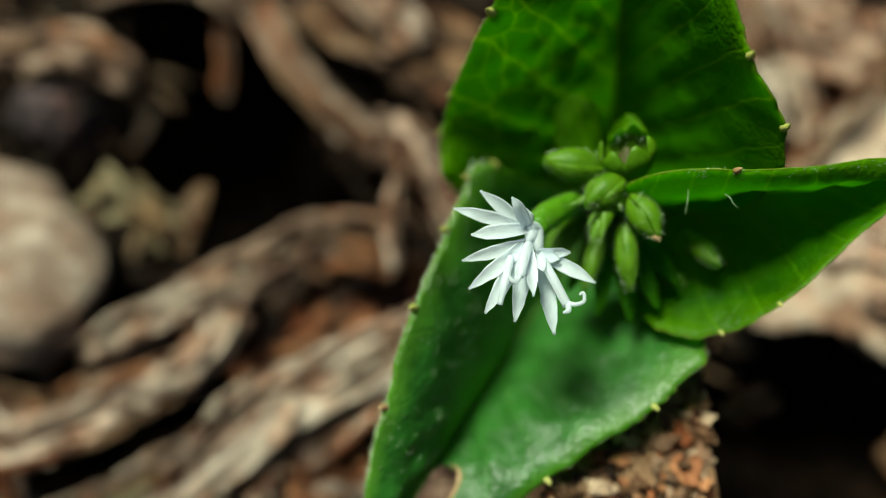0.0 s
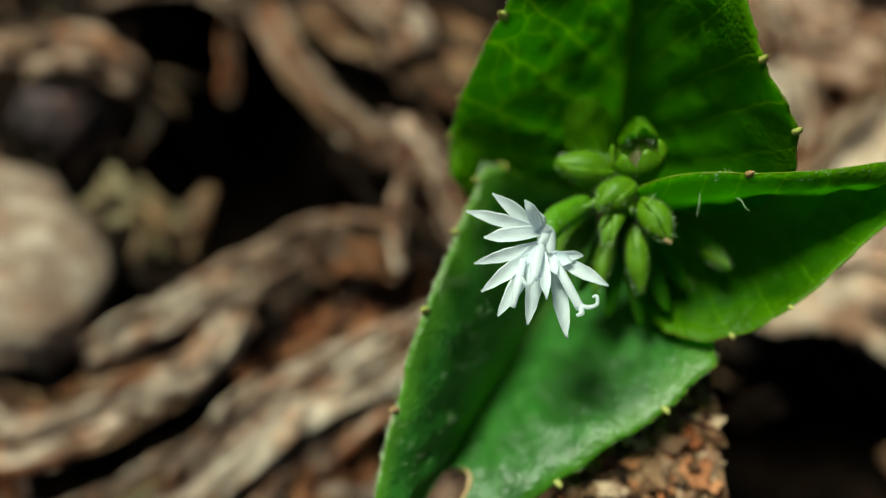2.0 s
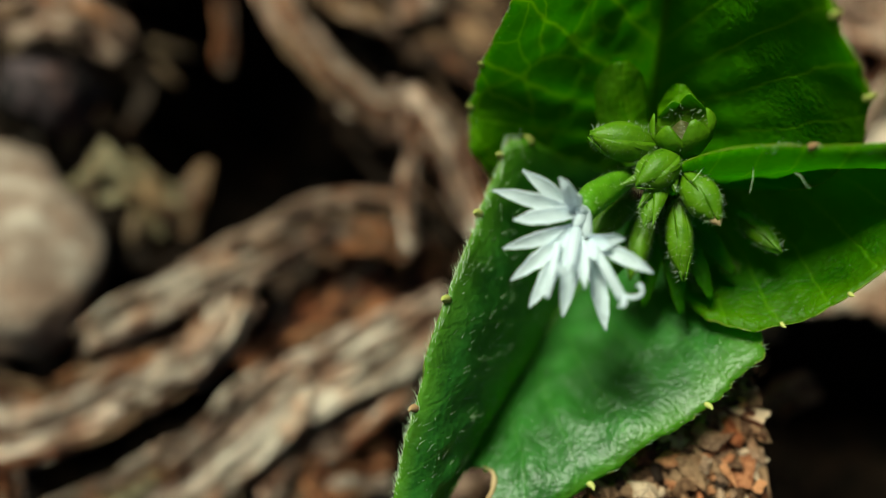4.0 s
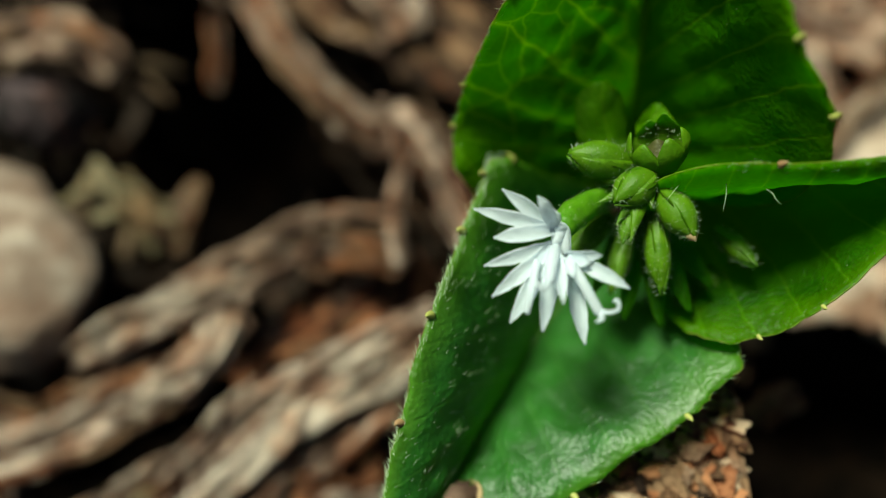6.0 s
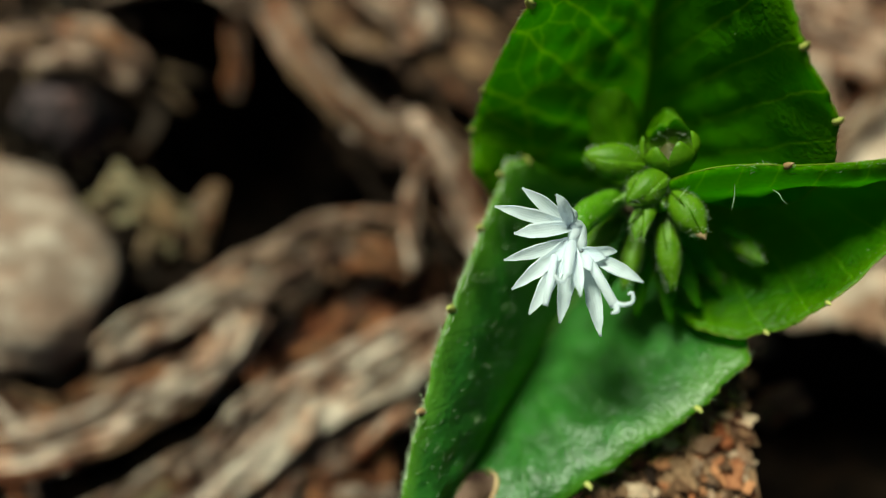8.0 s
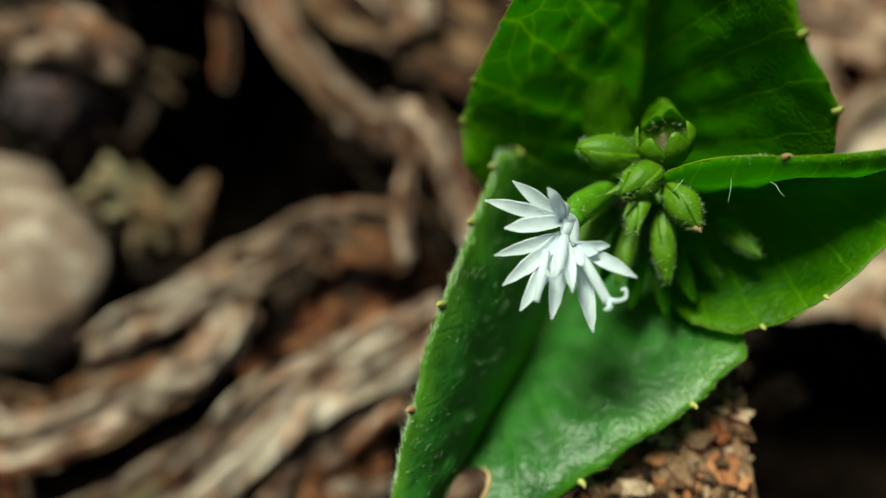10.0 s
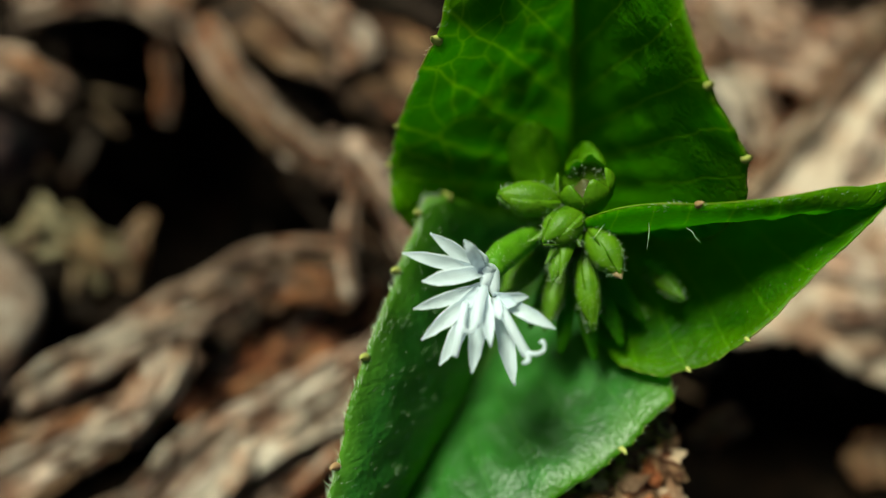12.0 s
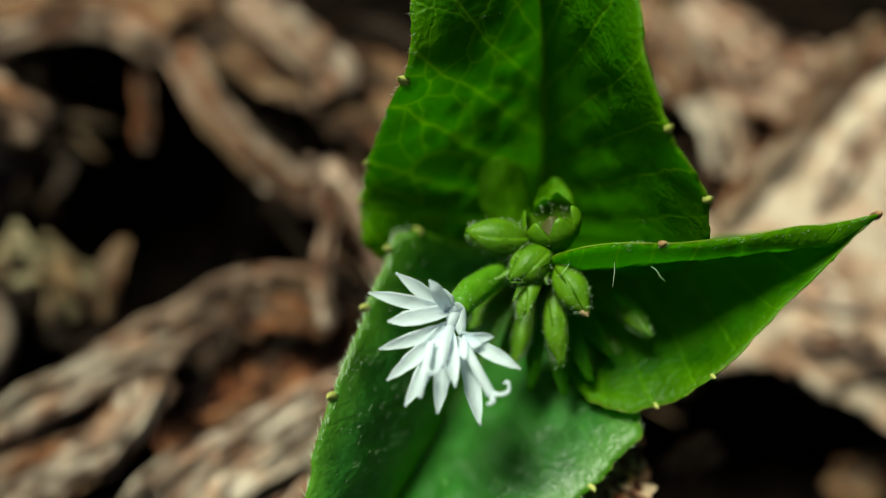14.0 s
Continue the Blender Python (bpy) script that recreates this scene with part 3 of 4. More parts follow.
    for label, path, width, material in (
        ("brown bark chip in a shaded hollow", [(34.1, 3.4, 8.0), (36.2, 5.3, 10.0), (40.4, 6.4, 8.0)], 3.6, bark_brown),
        ("dark brown bark chip in a shaded hollow", [(71.0, -2.2, -20.0), (77.2, 0.3, -19.0), (84.5, 1.6, -20.0)], 7.0, bark_brown),
        ("brown bark chip beneath the plant", [(-6.4, -7.4, -5.0), (-1.1, -3.7, -3.0), (5.1, -2.4, -5.0)], 7.0, bark_grey),
    ):
        litter("bark_chip", label + " lying in the litter", "bark", path, width, material, -0.15, 1.4, 0.5, 4.0, group="bark chips", splinters=2, split=False)


build_litter()


def chip(label, at, size, material, rng):
    """An angular broken bit of bark: the hull of a few scattered corners."""
    bm = bmesh.new()
    for k in range(16):
        p = Vector((rng.uniform(-1, 1), rng.uniform(-1, 1), rng.uniform(-1, 1)))
        bm.verts.new(Vector((p.x * size[0], p.y * size[1], p.z * size[2])) * MM)
    bmesh.ops.convex_hull(bm, input=bm.verts[:])
    for v in [v for v in bm.verts if not v.link_faces]:
        bm.verts.remove(v)
    bmesh.ops.subdivide_edges(bm, edges=bm.edges[:], cuts=2, use_grid_fill=True)
    for v in bm.verts:
        v.co += Vector((noise.noise(v.co * 1500), noise.noise(v.co * 1500 + Vector((5, 0, 0))), noise.noise(v.co * 1500 + Vector((0, 5, 0))))) * 0.2 * MM
    turn = Matrix.Rotation(rng.uniform(0, 6.28), 4, "Z") @ Matrix.Rotation(rng.uniform(-0.35, 0.35), 4, "X") @ Matrix.Rotation(rng.uniform(-0.25, 0.25), 4, "Y")
    bmesh.ops.transform(bm, matrix=turn, verts=bm.verts[:])
    ob = part("bark_chip", bm, material, smooth=False)
    ob.location = Vector(at) * MM
    return tagged(ob, label, "bark", "bark chips")


def build_chips():
    """The heap of broken bark on top of the block beneath the plant."""
    rng = random.Random(8)
    top, side, end = Vector((24.4, 8.0, 27.0)), Vector((22.8, -7.5, 27.4)), Vector((4.6, -7.0, 27.4))
    kinds = (("tan broken bark chip on the bark block", bark_tan), ("dark brown broken bark chip on the bark block", bark_brown),
             ("reddish broken bark chip on the bark block", bark_red), ("dark brown broken bark chip on the bark block", bark_brown))
    for k in range(300):
        a, b = sorted((rng.random(), rng.random()))
        at = top * a + side * (b - a) + end * (1 - b)
        big = rng.choice((0.4, 0.6, 0.8, 1.2))
        label, material = kinds[k % 4]
        chip(label, at + Vector((0, 0, rng.uniform(-1.2, 0.6))), (rng.uniform(0.9, 1.7) * big, 0.7 * big, 0.45 * big), material, rng)


build_chips()


def build_crumbs():
    """Small flakes, fibres and crumbs between the larger pieces."""
    rng = random.Random(21)
    bm = bmesh.new()
    made = 0
    while made < 900:
        x, y = rng.uniform(-75, 75), rng.uniform(-22, 75)
        if any(((x - px) / (rx * 0.8)) ** 2 + ((y - py) / (ry * 0.8)) ** 2 < 1.6 for px, py, rx, ry, _ in PITS):
            continue
        made += 1
        z = ground_height(x, y) + rng.uniform(-0.3, 2.5)
        a, size = rng.uniform(0, 6.28), rng.choice((0.6, 1.0, 1.0, 1.8)) * rng.uniform(0.6, 1.3)
        way = Vector((math.cos(a), math.sin(a), rng.uniform(-0.3, 0.3)))
        start = Vector((x, y, z))
        path = [start, start + way * 2 * size + Vector((0, 0, rng.uniform(0, 0.6))), start + way * 4 * size]
        ribbon(path, size * rng.uniform(0.5, 2.2), UP + Vector((rng.uniform(-0.6, 0.6), rng.uniform(-0.6, 0.6), 0)), rng.uniform(-0.3, 0.2), 0.4,
               lambda u: max(0.15, min(1.0, u * 4 + 0.2, (1 - u) * 3 + 0.1)), 5, 3, 0.3, 1.5, bm=bm)
    made = 0
    while made < 340:
        x, y = rng.uniform(-80, 80), rng.uniform(-25, 78)
        if any(((x - px) / rx) ** 2 + ((y - py) / ry) ** 2 < 1.3 for px, py, rx, ry, _ in PITS):
            continue
        made += 1
        a = (0.55 if y < 28 else 2.4) + rng.gauss(0, 0.35)
        start = Vector((x, y, ground_height(x, y) + rng.uniform(0.5, 6.5)))
        way, long = Vector((math.cos(a), math.sin(a), rng.gauss(0, 0.10))), rng.uniform(4, 15)
        path = [start + way * long * q / 3 + Vector((rng.gauss(0, 0.5), rng.gauss(0, 0.5), rng.gauss(0, 0.5))) for q in range(4)]
        ribbon(path, rng.uniform(0.5, 2.6), UP + Vector((rng.uniform(-0.7, 0.7), rng.uniform(-0.7, 0.7), 0)), rng.uniform(-0.25, 0.15), 0.5,
               lambda u: max(0.12, min(1.0, u * 5 + 0.15, (1 - u) * 4 + 0.1)), 10, 4, 0.45, 1.6, bm=bm)
    ob = part("litter_crumbs", bm, crumb_brown)
    tagged(ob, "scattered brown crumbs, fibres and flakes of bark", "litter", kind="stuff")


build_crumbs()


# ---- the plant ----
FOOT = Vector((32.4, 32.8, -12.0))
plant = new("flowering_plant")
plant.location = FOOT * MM
tagged(plant, "small hairy green woodland plant with one white flower", "plant")
EYE_WARD = Vector((0, -0.31, 0.95))


def leaf(label, mid, left, right, camber=(0.6, 0.6), scallops=9, depth=0.5, hole=None, hairs=900, teeth=(), seed=1, roll=(0.3, 0.3), quilt=(0.12, 0.12), red_tip=False, surface=leaf_green, curl=0.0, fringe=0.6, hair_long=1.0, pale_rib=False):
    """A toothed blade folded along its midrib; mid, left and right run from stalk to tip."""
    rng = random.Random(seed)
    nu, nv = 96, 22
    grid, uvs = [], []

    def at(u, v):
        side = left if v < 0 else right
        m, s = spline(mid, u), spline(side, u)
        a = abs(v)
        tangent = spline(mid, min(u + 0.02, 1)) - spline(mid, max(u - 0.02, 0))
        out = s - m
        normal = (tangent.cross(out) if v < 0 else out.cross(tangent))
        normal = -normal.normalized() if normal.length > 1e-6 else EYE_WARD
        saw = 1.0
        if 0.05 < u < 0.97:
            f = (u * scallops) % 1.0
            saw = 1 + depth / max(out.length, 2.0) * (f ** 1.5 - 0.5)
        saw += 0.30 / max(out.length, 2.0) * a ** 3 * (rough_at(s, 1.1) + 0.6 * rough_at(s + Vector((4, 4, 4)), 0.5))
        p = m + out * (a * saw)
        fall = min(1.0, out.length / 6)
        bow = camber[v >= 0]
        p += normal * (bow * fall * 4 * a * (1 - a) * min(1.0, u / 0.42) ** 2)
        wave = math.sin((u - 0.355 * a ** 0.8) * 9 * 2 * math.pi)
        p += normal * (0.18 * wave * fall * math.sin(math.pi * min(a * 1.1, 1)) + 0.35 * fall * a * rough_at(p, 5.0) + quilt[v >= 0] * fall * math.sin(math.pi * min(a * 1.05, 1)) * (rough_at(p, 2.0) + 0.45 * rough_at(p + Vector((3, 3, 3)), 0.9)))
        if a > 0.78:
            p -= EYE_WARD * (roll[v >= 0] * ((a - 0.78) / 0.22) ** 2 * fall * min(1.0, max(0.0, (u - 0.2) * 5)))
        if curl and v < 0:
            p -= Vector((0, 1, 0.2)) * (curl * fall * min(1.0, a / 0.6) * (1 - max(0.0, (a - 0.82) / 0.18) ** 1.5))
        return p, normal

    for i in range(nu + 1):
        u = i / nu
        grid.append([at(u, -1 + j / nv)[0] - FOOT for j in range(2 * nv + 1)])
        uvs.append([(u, 0.5 * j / nv) for j in range(2 * nv + 1)])
    bm = bmesh.new()
    keep = None
    if hole:
        hu, hv, ru, rv = hole

        def keep(i, j):
            u, v = (i + 0.5) / nu, -1 + (j + 0.5) / nv
            k = 1 + 0.25 * noise.noise(Vector((u * 30, v * 9, 0)))
            return ((u - hu) / ru) ** 2 + ((v - hv) / rv) ** 2 > k

    sheet(bm, grid, uvs, keep)
    bmesh.ops.remove_doubles(bm, verts=bm.verts[:], dist=0.004 * MM)
    for v in [v for v in bm.verts if not v.link_faces]:
        bm.verts.remove(v)
    blade = part("leaf", bm, surface, plant, label)
    body = blade.modifiers.new("thickness", "SOLIDIFY")
    body.thickness, body.offset = 0.22 * MM, 0.0
    # the midrib, a low ridge under the fold
    ridge = [spline(mid, k / 12) - FOOT + (EYE_WARD * 0.12 if pale_rib else Vector((0, 0, -0.15))) for k in range(13)]
    part("midrib", tube(ridge, [0.40, 0.34, 0.28, 0.2, 0.08], 8, 30), rib_pale if pale_rib else stem_green, blade)
    for v in (-1, 1):
        edge = [at(0.06 + 0.93 * k / 60, v)[0] - FOOT for k in range(61)]
        part("margin", tube(edge, [0.03, 0.05, 0.045, 0.03], 6, 120, 0, 0.04, 0.5), rim_green, blade)
    if hole:
        ring = [at(hu + ru * 0.98 * math.cos(q), hv + rv * 0.98 * math.sin(q))[0] - FOOT for q in [-1.2 + 0.35 * k for k in range(13)]]
        part("torn_rim", tube(ring, [0.10, 0.26, 0.22, 0.28, 0.2, 0.26, 0.10], 8, 40, 0, 0.08, 0.6), withered, blade, "dry brown rim of the hole")
    if red_tip:
        ring = [spline(mid, 0.93) - FOOT, spline(mid, 0.97) - FOOT, spline(mid, 1.0) - FOOT, spline(mid, 1.0) * 2 - spline(mid, 0.985) - FOOT]
        part("leaf_tip", tube(ring, [0.35, 0.33, 0.25, 0.05], 8, 10), tooth_red, blade, "reddish pointed tip")
    # a callous point on each tooth
    for side, u, size, material in teeth:
        root, normal = at(u, -1 if side == "left" else 1)
        m = spline(mid, u)
        out = (root - m).normalized()
        along = (spline(left if side == "left" else right, min(u + 0.02, 1)) - root).normalized()
        way = (out * 0.8 + along * 0.6).normalized()
        bm = tube([root - way * 0.25 * size - FOOT, root + way * 0.45 * size - FOOT, root + (way + along * 0.3) * 0.75 * size - FOOT],
                  [0.42 * size, 0.34 * size, 0.18 * size, 0.02], 8, 8)
        part("leaf_tooth", bm, material, blade)
    # hairs on the face and along the margin
    bm = bmesh.new()
    for k in range(hairs):
        margin = k % 5 < 3
        v = rng.choice((-1, 1)) * (rng.uniform(0.95, 1.0) if margin else rng.uniform(0.08, 0.97))
        if margin and (rng.random() > fringe or (v > 0 and k % 3)):
            continue
        u = rng.uniform(0.27, 0.96)
        root, normal = at(u, v)
        m = spline(mid, u)
        out = (root - m).normalized()
        if hole and not keep(int(u * nu), int((v + 1) * nv)):
            continue
        if normal.dot(EYE_WARD) < 0:
            normal = -normal
        lean = Vector((rng.uniform(-1, 1), rng.uniform(-1, 1), rng.uniform(-1, 1)))
        way = normal * 0.6 + lean * 0.45 + Vector((0.1, 0.8, 0.0))
        if margin:
            way = normal * 0.3 + Vector((out.x, out.y + 0.3, out.z * 0.3)).normalized() + lean * 0.4
        spike(bm, root - FOOT, way, hair_long * (0.6 if v > 0 else 1.0) * (rng.uniform(0.4, 1.1) if margin else rng.uniform(0.3, 0.95)), rng.uniform(0.022, 0.036) if margin else rng.uniform(0.014, 0.026))
    tagged(part("hairs", bm, hair_white, blade), "fine pale hairs", kind="stuff")
    return blade


leaf("broad toothed green leaf with a net of pale veins",
     [(18.2, 27.0, 21.8), (18.6, 30.9, 23.1), (18.3, 34.4, 26.8), (17.3, 36.6, 32.8), (16.7, 40.0, 37.6), (15.1, 42.2, 44.6), (13.3, 46.3, 51.2), (10.8, 49.6, 58.6)],
     [(17.3, 26.7, 21.7), (5.6, 22.9, 25.7), (0.3, 24.6, 31.0), (-0.1, 28.5, 33.9), (1.9, 31.7, 40.7), (4.2, 34.0, 46.2), (5.3, 41.2, 51.7), (10.8, 49.6, 58.6)],
     [(19.0, 26.0, 24.0), (24.2, 20.3, 34.0), (26.0, 19.6, 40.5), (24.8, 22.2, 45.7), (21.8, 25.3, 48.4), (20.0, 30.3, 50.4), (18.6, 38.9, 53.5), (10.8, 49.6, 58.6)],
     (-1.0, 0.2), 9, 0.25, None, 1500,
     [("left", 0.42, 0.7, tooth_yellow), ("left", 0.50, 0.6, tooth_yellow), ("left", 0.675, 1.0, tooth_yellow),
      ("right", 0.43, 0.8, tooth_yellow), ("right", 0.60, 0.75, tooth_yellow)], 11, (0.3, 0.2), (0.5, 0.30), surface=leaf_netted, hair_long=0.6)
leaf("folded toothed green leaf with a torn brown-rimmed hole",
     [(16.7, 24.7, 21.1), (13.5, 19.3, 19.3), (8.7, 12.7, 20.3), (4.9, 7.2, 22.2), (1.3, 2.2, 24.3), (-1.7, -2.5, 26.4), (-4.6, -7.1, 26.5), (-7.0, -12.0, 26.0)],
     [(15.1, 25.2, 25.4), (8.5, 25.7, 28.8), (3.3, 24.9, 33.8), (0.2, 18.0, 35.1), (-2.4, 11.1, 35.9), (-4.7, 3.6, 33.7), (-6.3, -3.2, 30.9), (-7.0, -12.0, 26.0)],
     [(16.3, 22.9, 24.7), (21.9, 14.0, 29.1), (22.3, 8.1, 33.0), (18.5, 3.9, 32.7), (13.9, 0.8, 31.7), (8.3, -2.8, 30.2), (1.7, -7.3, 28.3), (-7.0, -12.0, 26.0)],
     (1.3, 0.5), 9, 0.3, (0.79, 0.13, 0.115, 0.28), 2200,
     [("left", 0.24, 1.0, tooth_yellow), ("left", 0.33, 0.8, tooth_yellow), ("left", 0.43, 0.9, tooth_yellow), ("left", 0.57, 0.9, tooth_yellow), ("left", 0.72, 0.9, tooth_red),
      ("right", 0.45, 0.7, tooth_yellow), ("right", 0.70, 0.8, tooth_yellow)], 12, (0.25, 0.4), (0.4, 0.24), surface=leaf_glossy, fringe=1.0, hair_long=1.15, pale_rib=True)
leaf("folded green leaf with a reddish pointed tip",
     [(19.2, 25.4, 21.3), (23.6, 26.4, 22.7), (29.2, 26.3, 24.7), (33.6, 25.0, 29.1), (36.5, 23.6, 34.4), (38.6, 22.7, 38.3), (39.9, 22.2, 40.8), (39.0, 21.7, 43.2)],
     [(14.2, 20.6, 37.6), (16.0, 20.2, 41.7), (18.9, 20.0, 43.2), (21.9, 19.8, 43.9), (26.6, 20.0, 43.7), (30.8, 20.3, 43.8), (36.2, 21.3, 43.1), (39.0, 21.7, 43.2)],
     [(18.3, 21.7, 21.1), (17.5, 13.7, 28.0), (19.6, 9.4, 32.9), (23.9, 9.4, 35.0), (27.4, 11.4, 37.8), (31.3, 14.9, 40.0), (36.1, 19.2, 41.9), (39.0, 21.7, 43.2)],
     (0.3, -0.5), 8, 0.2, None, 2200,
     [("left", 0.42, 0.7, tooth_red), ("right", 0.40, 0.5, tooth_yellow), ("right", 0.55, 0.5, tooth_yellow)], 13, (0.1, 0.2), (0.2, 0.36), True, curl=1.5, fringe=0.6, hair_long=0.55)


def bud(label, base_at, tip_at, radius, tip_material=None, open_cup=False, seed=3):
    """A plump bud wrapped in pointed overlapping bracts."""
    rng = random.Random(seed)
    a, b = Vector(base_at) - FOOT, Vector(tip_at) - FOOT
    ahead = (b - a)
    side = ahead.orthogonal().normalized()
    shape = [0.35, 0.75, 1.0, 0.97, 0.75, 0.42, 0.06]
    reach = 0.75 if open_cup else 1.0
    core = part("bud", tube([a, a + ahead * 0.5 * reach, a + ahead * reach], [radius * s * 0.92 for s in shape], 14, 16, 0.03),
                cup_brown if open_cup else bud_green, plant, label)
    count = 6 if open_cup else 5
    for k in range(count):
        turn = Matrix.Rotation(2 * math.pi * k / count + rng.uniform(-0.2, 0.2), 3, ahead.normalized())
        out = turn @ side
        spread = 1.35 if open_cup else 1.0
        end = rng.uniform(0.9, 1.02)
        path = [a + out * radius * 0.35, a + ahead * 0.3 + out * radius * 0.98, a + ahead * 0.65 + out * radius * 1.0 * spread, a + ahead * end + out * radius * (1.1 if open_cup else rng.uniform(0.08, 0.3))]
        bm = ribbon(path, radius * 1.8, out, -0.22, 0.12, lambda u: max(0.05, math.sin(math.pi * (0.18 + 0.80 * u)) ** 0.8), 12, 6, 0.06, 0.9)
        part("bract", bm, bract_green, core)
    if tip_material:
        part("bud_tip", tube([b - ahead * 0.12, b, b + ahead * 0.07], [radius * 0.4, radius * 0.25, 0.05], 8, 6, 0, 0.15, 0.5), tip_material, core, "withered beige tip")
    bm = bmesh.new()
    for k in range(60 if open_cup else 200):
        turn = Matrix.Rotation(rng.uniform(0, 6.28), 3, ahead.normalized())
        u = rng.uniform(0.1, 0.98)
        out = turn @ side
        spike(bm, a + ahead * u + out * radius * min(1.08, (1.1 - u) * 2.3), out + ahead.normalized() * rng.uniform(0, 0.8), rng.uniform(0.25, 0.6), 0.016)
    tagged(part("hairs", bm, hair_white, core), kind="stuff")
    return core


bud("plump green bud with blunt bracts", (13.5, 22.3, 37.9), (8.3, 22.9, 39.1), 1.25, None, False, 1)
bud("opened green bud cup, brown inside", (16.1, 22.0, 37.2), (14.6, 24.2, 40.6), 1.65, None, True, 2)
bud("green bud with a withered beige tip", (15.5, 20.1, 38.2), (17.0, 15.9, 39.2), 1.1, withered, False, 3)
bud("long narrow bright green bud", (15.2, 18.9, 36.7), (15.4, 12.4, 35.6), 0.85, None, False, 4)
bud("small pale green bud", (21.6, 18.6, 33.0), (23.0, 14.6, 35.9), 0.75, None, False, 5)
bud("round green bud in the middle of the cluster", (14.9, 21.4, 38.4), (11.4, 18.8, 39.1), 1.2, None, False, 6)
bud("green bud below the flower", (12.7, 19.8, 33.1), (8.6, 16.2, 34.3), 1.0, None, False, 7)
bud("shaded green bud hanging low", (14.2, 19.0, 33.6), (12.2, 13.1, 33.3), 0.8, None, False, 8)
bud("small pointed green bud", (13.5, 19.4, 37.4), (12.1, 15.9, 37.9), 0.6, None, False, 9)
bud("small shaded bud deep in the cluster", (19.3, 15.2, 29.8), (19.6, 10.6, 29.3), 0.7, withered, False, 10)
bud("small shaded bud deep in the cluster", (21.6, 16.0, 30.0), (22.1, 12.1, 29.8), 0.8, None, False, 11)
def small_leaf(label, path, width, surface, cup=0.15, wild=0.12):
    """A young leaf or bract of the cluster, blunt or pointed."""
    bm = ribbon([Vector(p) - FOOT for p in path], width, EYE_WARD, cup, 0.15, lambda u: max(0.08, math.sin(math.pi * (0.14 + 0.83 * u)) ** 0.75), 26, 10, wild, 1.6)
    return part("small_leaf", bm, surface, plant, label)


small_leaf("small rounded young leaf", [(16.2, 24.2, 35.6), (16.4, 26.5, 36.0), (16.6, 28.5, 36.6)], 3.4, leaf_young)
small_leaf("rounded yellow-green young leaf folded at the heart of the plant", [(15.2, 23.8, 31.5), (13.4, 26.6, 33.2), (12.2, 29.2, 35.8), (12.0, 30.4, 37.0)], 4.6, leaf_young, -0.30, 0.25)
for tip in ((11.2, 13.6, 31.6), (13.8, 11.4, 31.0), (16.4, 10.6, 32.0), (18.6, 11.6, 33.0), (20.6, 13.6, 33.2)):
    root, end = Vector((15.2, 20.6, 33.0)), Vector(tip)
    small_leaf("narrow shaded bract under the buds", [root, root.lerp(end, 0.5) + Vector((0, 0, 0.9)), end], 1.9, leaf_green, -0.15)


# pointed bracts that stand free between the buds
for tip in ((10.3, 19.0, 38.6), (11.6, 17.3, 38.2), (12.6, 15.9, 38.2), (14.3, 18.4, 38.8)):
    root, end = Vector((14.0, 20.8, 38.2)), Vector(tip)
    bm = ribbon([root - FOOT, root.lerp(end, 0.5) + EYE_WARD * 0.5 - FOOT, end - FOOT], 1.5, EYE_WARD, -0.2, 0.14,
                lambda u: max(0.04, min(1.0, 0.5 + 1.6 * u) * (1 - max(0.0, u - 0.3) / 0.7)), 14, 6, 0.06, 0.8)
    part("bract", bm, bract_green, plant, "small pointed green bract")
    bm = bmesh.new()
    rng = random.Random(int(tip[0] * 10))
    for k in range(40):
        at = root.lerp(end, rng.uniform(0.3, 1.0)) + EYE_WARD * 0.3 - FOOT
        spike(bm, at, EYE_WARD + Vector((rng.uniform(-1, 1), rng.uniform(-1, 1), 0)), rng.uniform(0.2, 0.5), 0.016)
    tagged(part("hairs", bm, hair_white, plant), "fine pale hairs on a bract", kind="stuff")
for path in ([(21.5, 18.7, 41.7), (21.8, 18.3, 41.9), (22.0, 17.9, 41.8), (22.4, 17.5, 41.7)], [(19.1, 19.5, 41.0), (19.0, 18.6, 40.9), (18.9, 17.6, 40.3)],
             [(16.5, 20.2, 39.6), (15.9, 19.6, 39.9), (15.2, 18.8, 39.7)]):
    part("long_hair", tube([Vector(p) - FOOT for p in path], [0.035, 0.03, 0.012], 6, 12), hair_white, plant, "long pale curled hair")


def build_stalks():
    node = Vector((15.2, 22.3, 32.4))
    low = FOOT + Vector((0, 0, -2))
    part("stem", tube([low - FOOT, (low + node) * 0.5 + Vector((1.5, 0, 0)) - FOOT, node - FOOT, Vector((15.3, 21.6, 38.5)) - FOOT], [1.1, 0.95, 0.9, 0.9, 0.6], 12, 30), stem_green, plant,
         "thin green stem")


build_stalks()


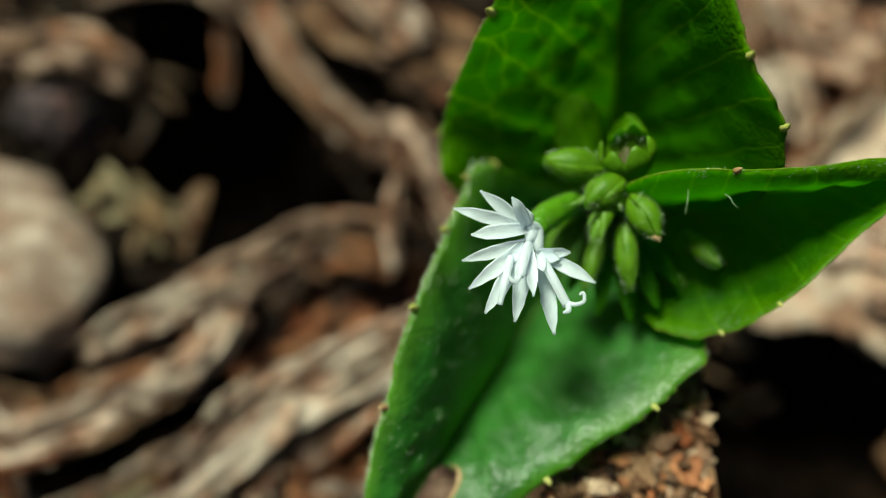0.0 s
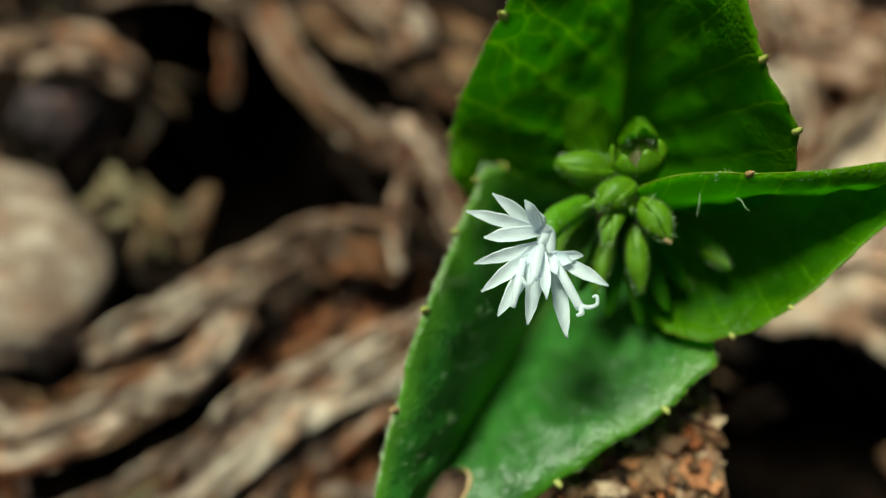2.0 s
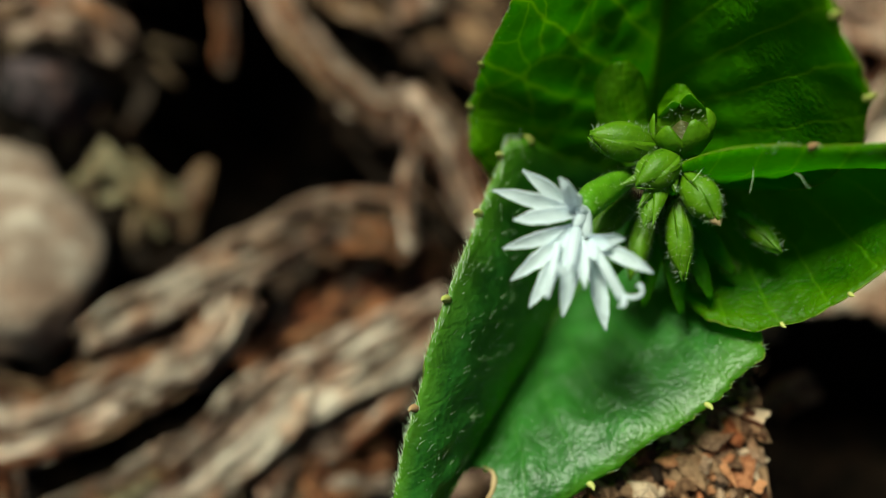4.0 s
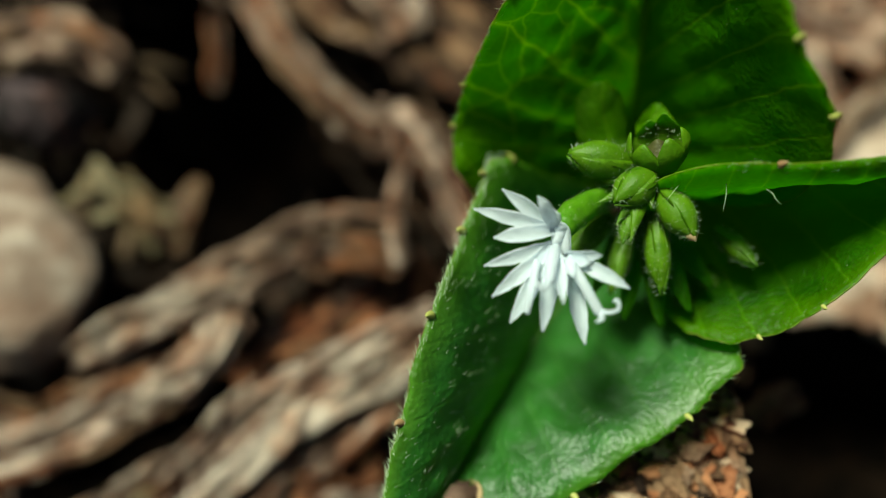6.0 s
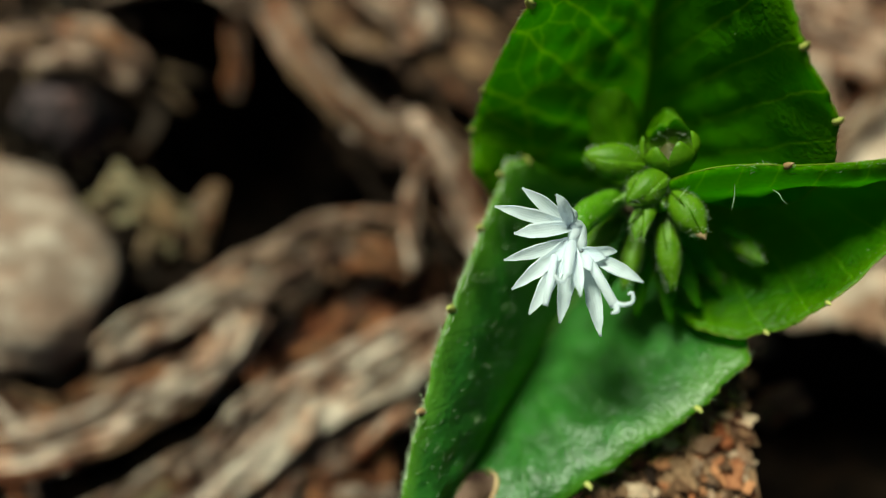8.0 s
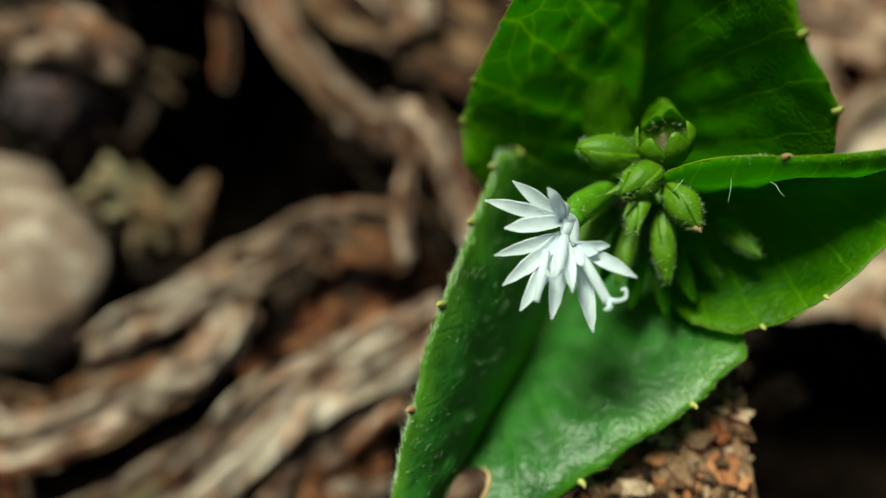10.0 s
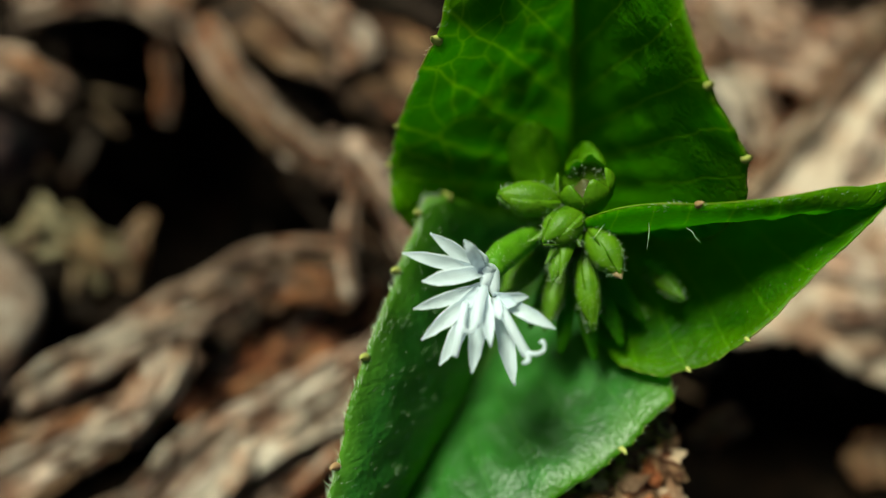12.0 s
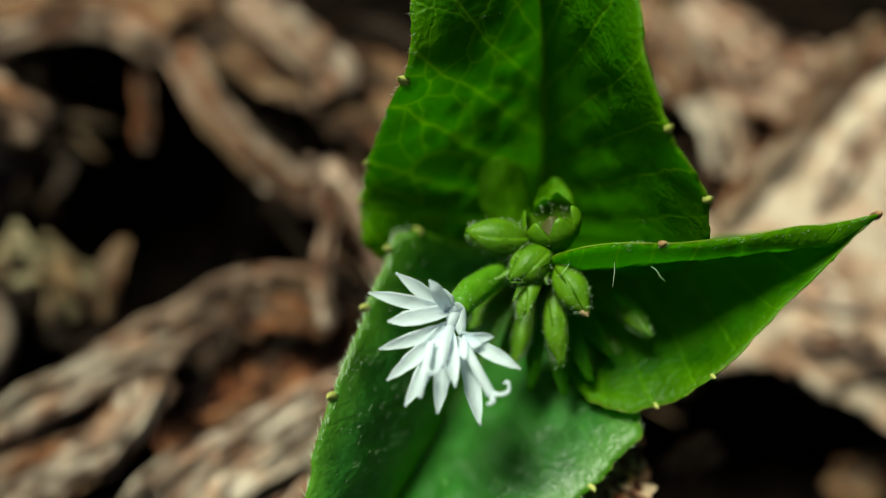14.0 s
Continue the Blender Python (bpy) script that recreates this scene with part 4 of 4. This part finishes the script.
# ---- the flower ----
def build_flower():
    path = [Vector(p) - FOOT for p in ((14.6, 21.9, 35.4), (11.3, 20.3, 36.5), (8.5, 18.1, 38.4), (7.3, 16.6, 39.7))]
    cup = part("flower", tube(path, [0.45, 0.75, 1.0, 1.15, 1.1, 0.85], 16, 22, 0.07, 0.10, 1.2), bud_green, plant, "white flower head with three split florets in a green hairy cup")
    rng = random.Random(5)
    bm = bmesh.new()
    for k in range(300):
        u = rng.uniform(0.05, 0.95)
        ahead = (spline(path, min(u + 0.05, 1)) - spline(path, u - 0.05)).normalized()
        out = Matrix.Rotation(rng.uniform(0, 6.28), 3, ahead) @ ahead.orthogonal().normalized()
        spike(bm, spline(path, u) + out * 0.95, out + ahead * 0.4, rng.uniform(0.25, 0.6), 0.015)
    tagged(part("hairs", bm, hair_white, cup), kind="stuff")
    neck = path[3]

    def petal(root, tip, width, bow, flat=0.17, twist=0.0):
        root, tip = Vector(root) - FOOT, Vector(tip) - FOOT
        half = root.lerp(tip, 0.5) + EYE_WARD * bow
        crinkle = rng.uniform(0, 40)
        lean = Vector((rng.uniform(-0.35, 0.35), rng.uniform(-0.35, 0.35), 0))
        bm = ribbon([root, root.lerp(half, 0.5) + EYE_WARD * bow * 0.3, half, half.lerp(tip, 0.5) + EYE_WARD * bow * 0.25, tip], width, EYE_WARD + lean, flat, 0.09,
                    lambda u: max(0.16, 0.66 + 0.36 * math.sin(math.pi * min(u / 1.1, 0.5)) if u < 0.55 else 1.02 * (1 - ((u - 0.55) / 0.47) ** 1.7)) * (1 + 0.10 * noise.noise(Vector((u * 6, crinkle, 0)))),
                    24, 8, 0.09, 0.9, twist)
        part("petal", bm, petal_white, cup)

    florets = (
        ((6.5, 16.3, 40.6), (((2.8, 18.8, 42.1), 1.05, 0.4), ((5.1, 17.9, 43.0), 1.0, 0.5), ((0.8, 17.6, 41.5), 1.0, 0.5), ((2.1, 15.4, 41.6), 1.2, 0.6), ((6.1, 17.6, 41.7), 1.1, 0.2))),
        ((6.4, 15.2, 40.5), (((1.4, 13.7, 40.6), 1.0, 0.6), ((1.9, 11.5, 40.5), 1.1, 0.5), ((3.1, 9.7, 40.2), 1.2, 0.4), ((5.3, 9.1, 40.0), 1.3, 0.4), ((6.5, 10.6, 41.9), 1.0, 0.4))),
        ((7.3, 14.5, 40.1), (((9.5, 14.0, 41.6), 0.9, 0.5), ((11.2, 11.7, 41.5), 1.05, 0.4), ((8.3, 8.2, 39.5), 1.2, 0.3), ((7.3, 12.4, 42.1), 0.85, 0.2), ((8.6, 13.5, 41.6), 1.0, 0.3))),
    )
    for root, petals in florets:
        root_at = Vector(root) - FOOT
        part("floret_tube", tube([neck, neck.lerp(root_at, 0.6) + Vector((0, 0, 0.15)), root_at], [0.55, 0.5, 0.42, 0.2], 12, 10, 0.05, 0.06, 0.7), petal_white, cup)
        for tip, width, bow in petals:
            petal(root, tip, width, bow)
    for path, radii in (
        ([(6.6, 15.1, 40.3), (6.0, 13.7, 41.7), (5.6, 12.0, 42.2)], [0.32, 0.42, 0.40, 0.3]),
        ([(5.6, 12.2, 42.2), (5.3, 11.6, 42.5), (4.9, 11.6, 42.6), (4.7, 12.0, 42.6)], [0.2, 0.16, 0.12]),
        ([(5.1, 13.9, 40.9), (4.5, 11.7, 41.6), (4.1, 10.1, 41.4)], [0.25, 0.3, 0.2]),
        ([(7.5, 14.0, 40.5), (7.9, 12.4, 41.5), (9.0, 10.0, 41.5)], [0.25, 0.34, 0.36, 0.34]),
        ([(9.0, 10.1, 41.6), (9.0, 9.6, 41.8), (8.6, 9.4, 41.9)], [0.24, 0.2, 0.1]),
        ([(9.0, 10.2, 41.6), (9.5, 10.0, 41.9), (10.1, 10.2, 42.0), (10.1, 10.8, 42.1), (9.8, 10.7, 42.0)], [0.2, 0.16, 0.14, 0.12, 0.08]),
    ):
        part("style", tube([Vector(p) - FOOT for p in path], radii, 10, 16), petal_white, cup)


build_flower()
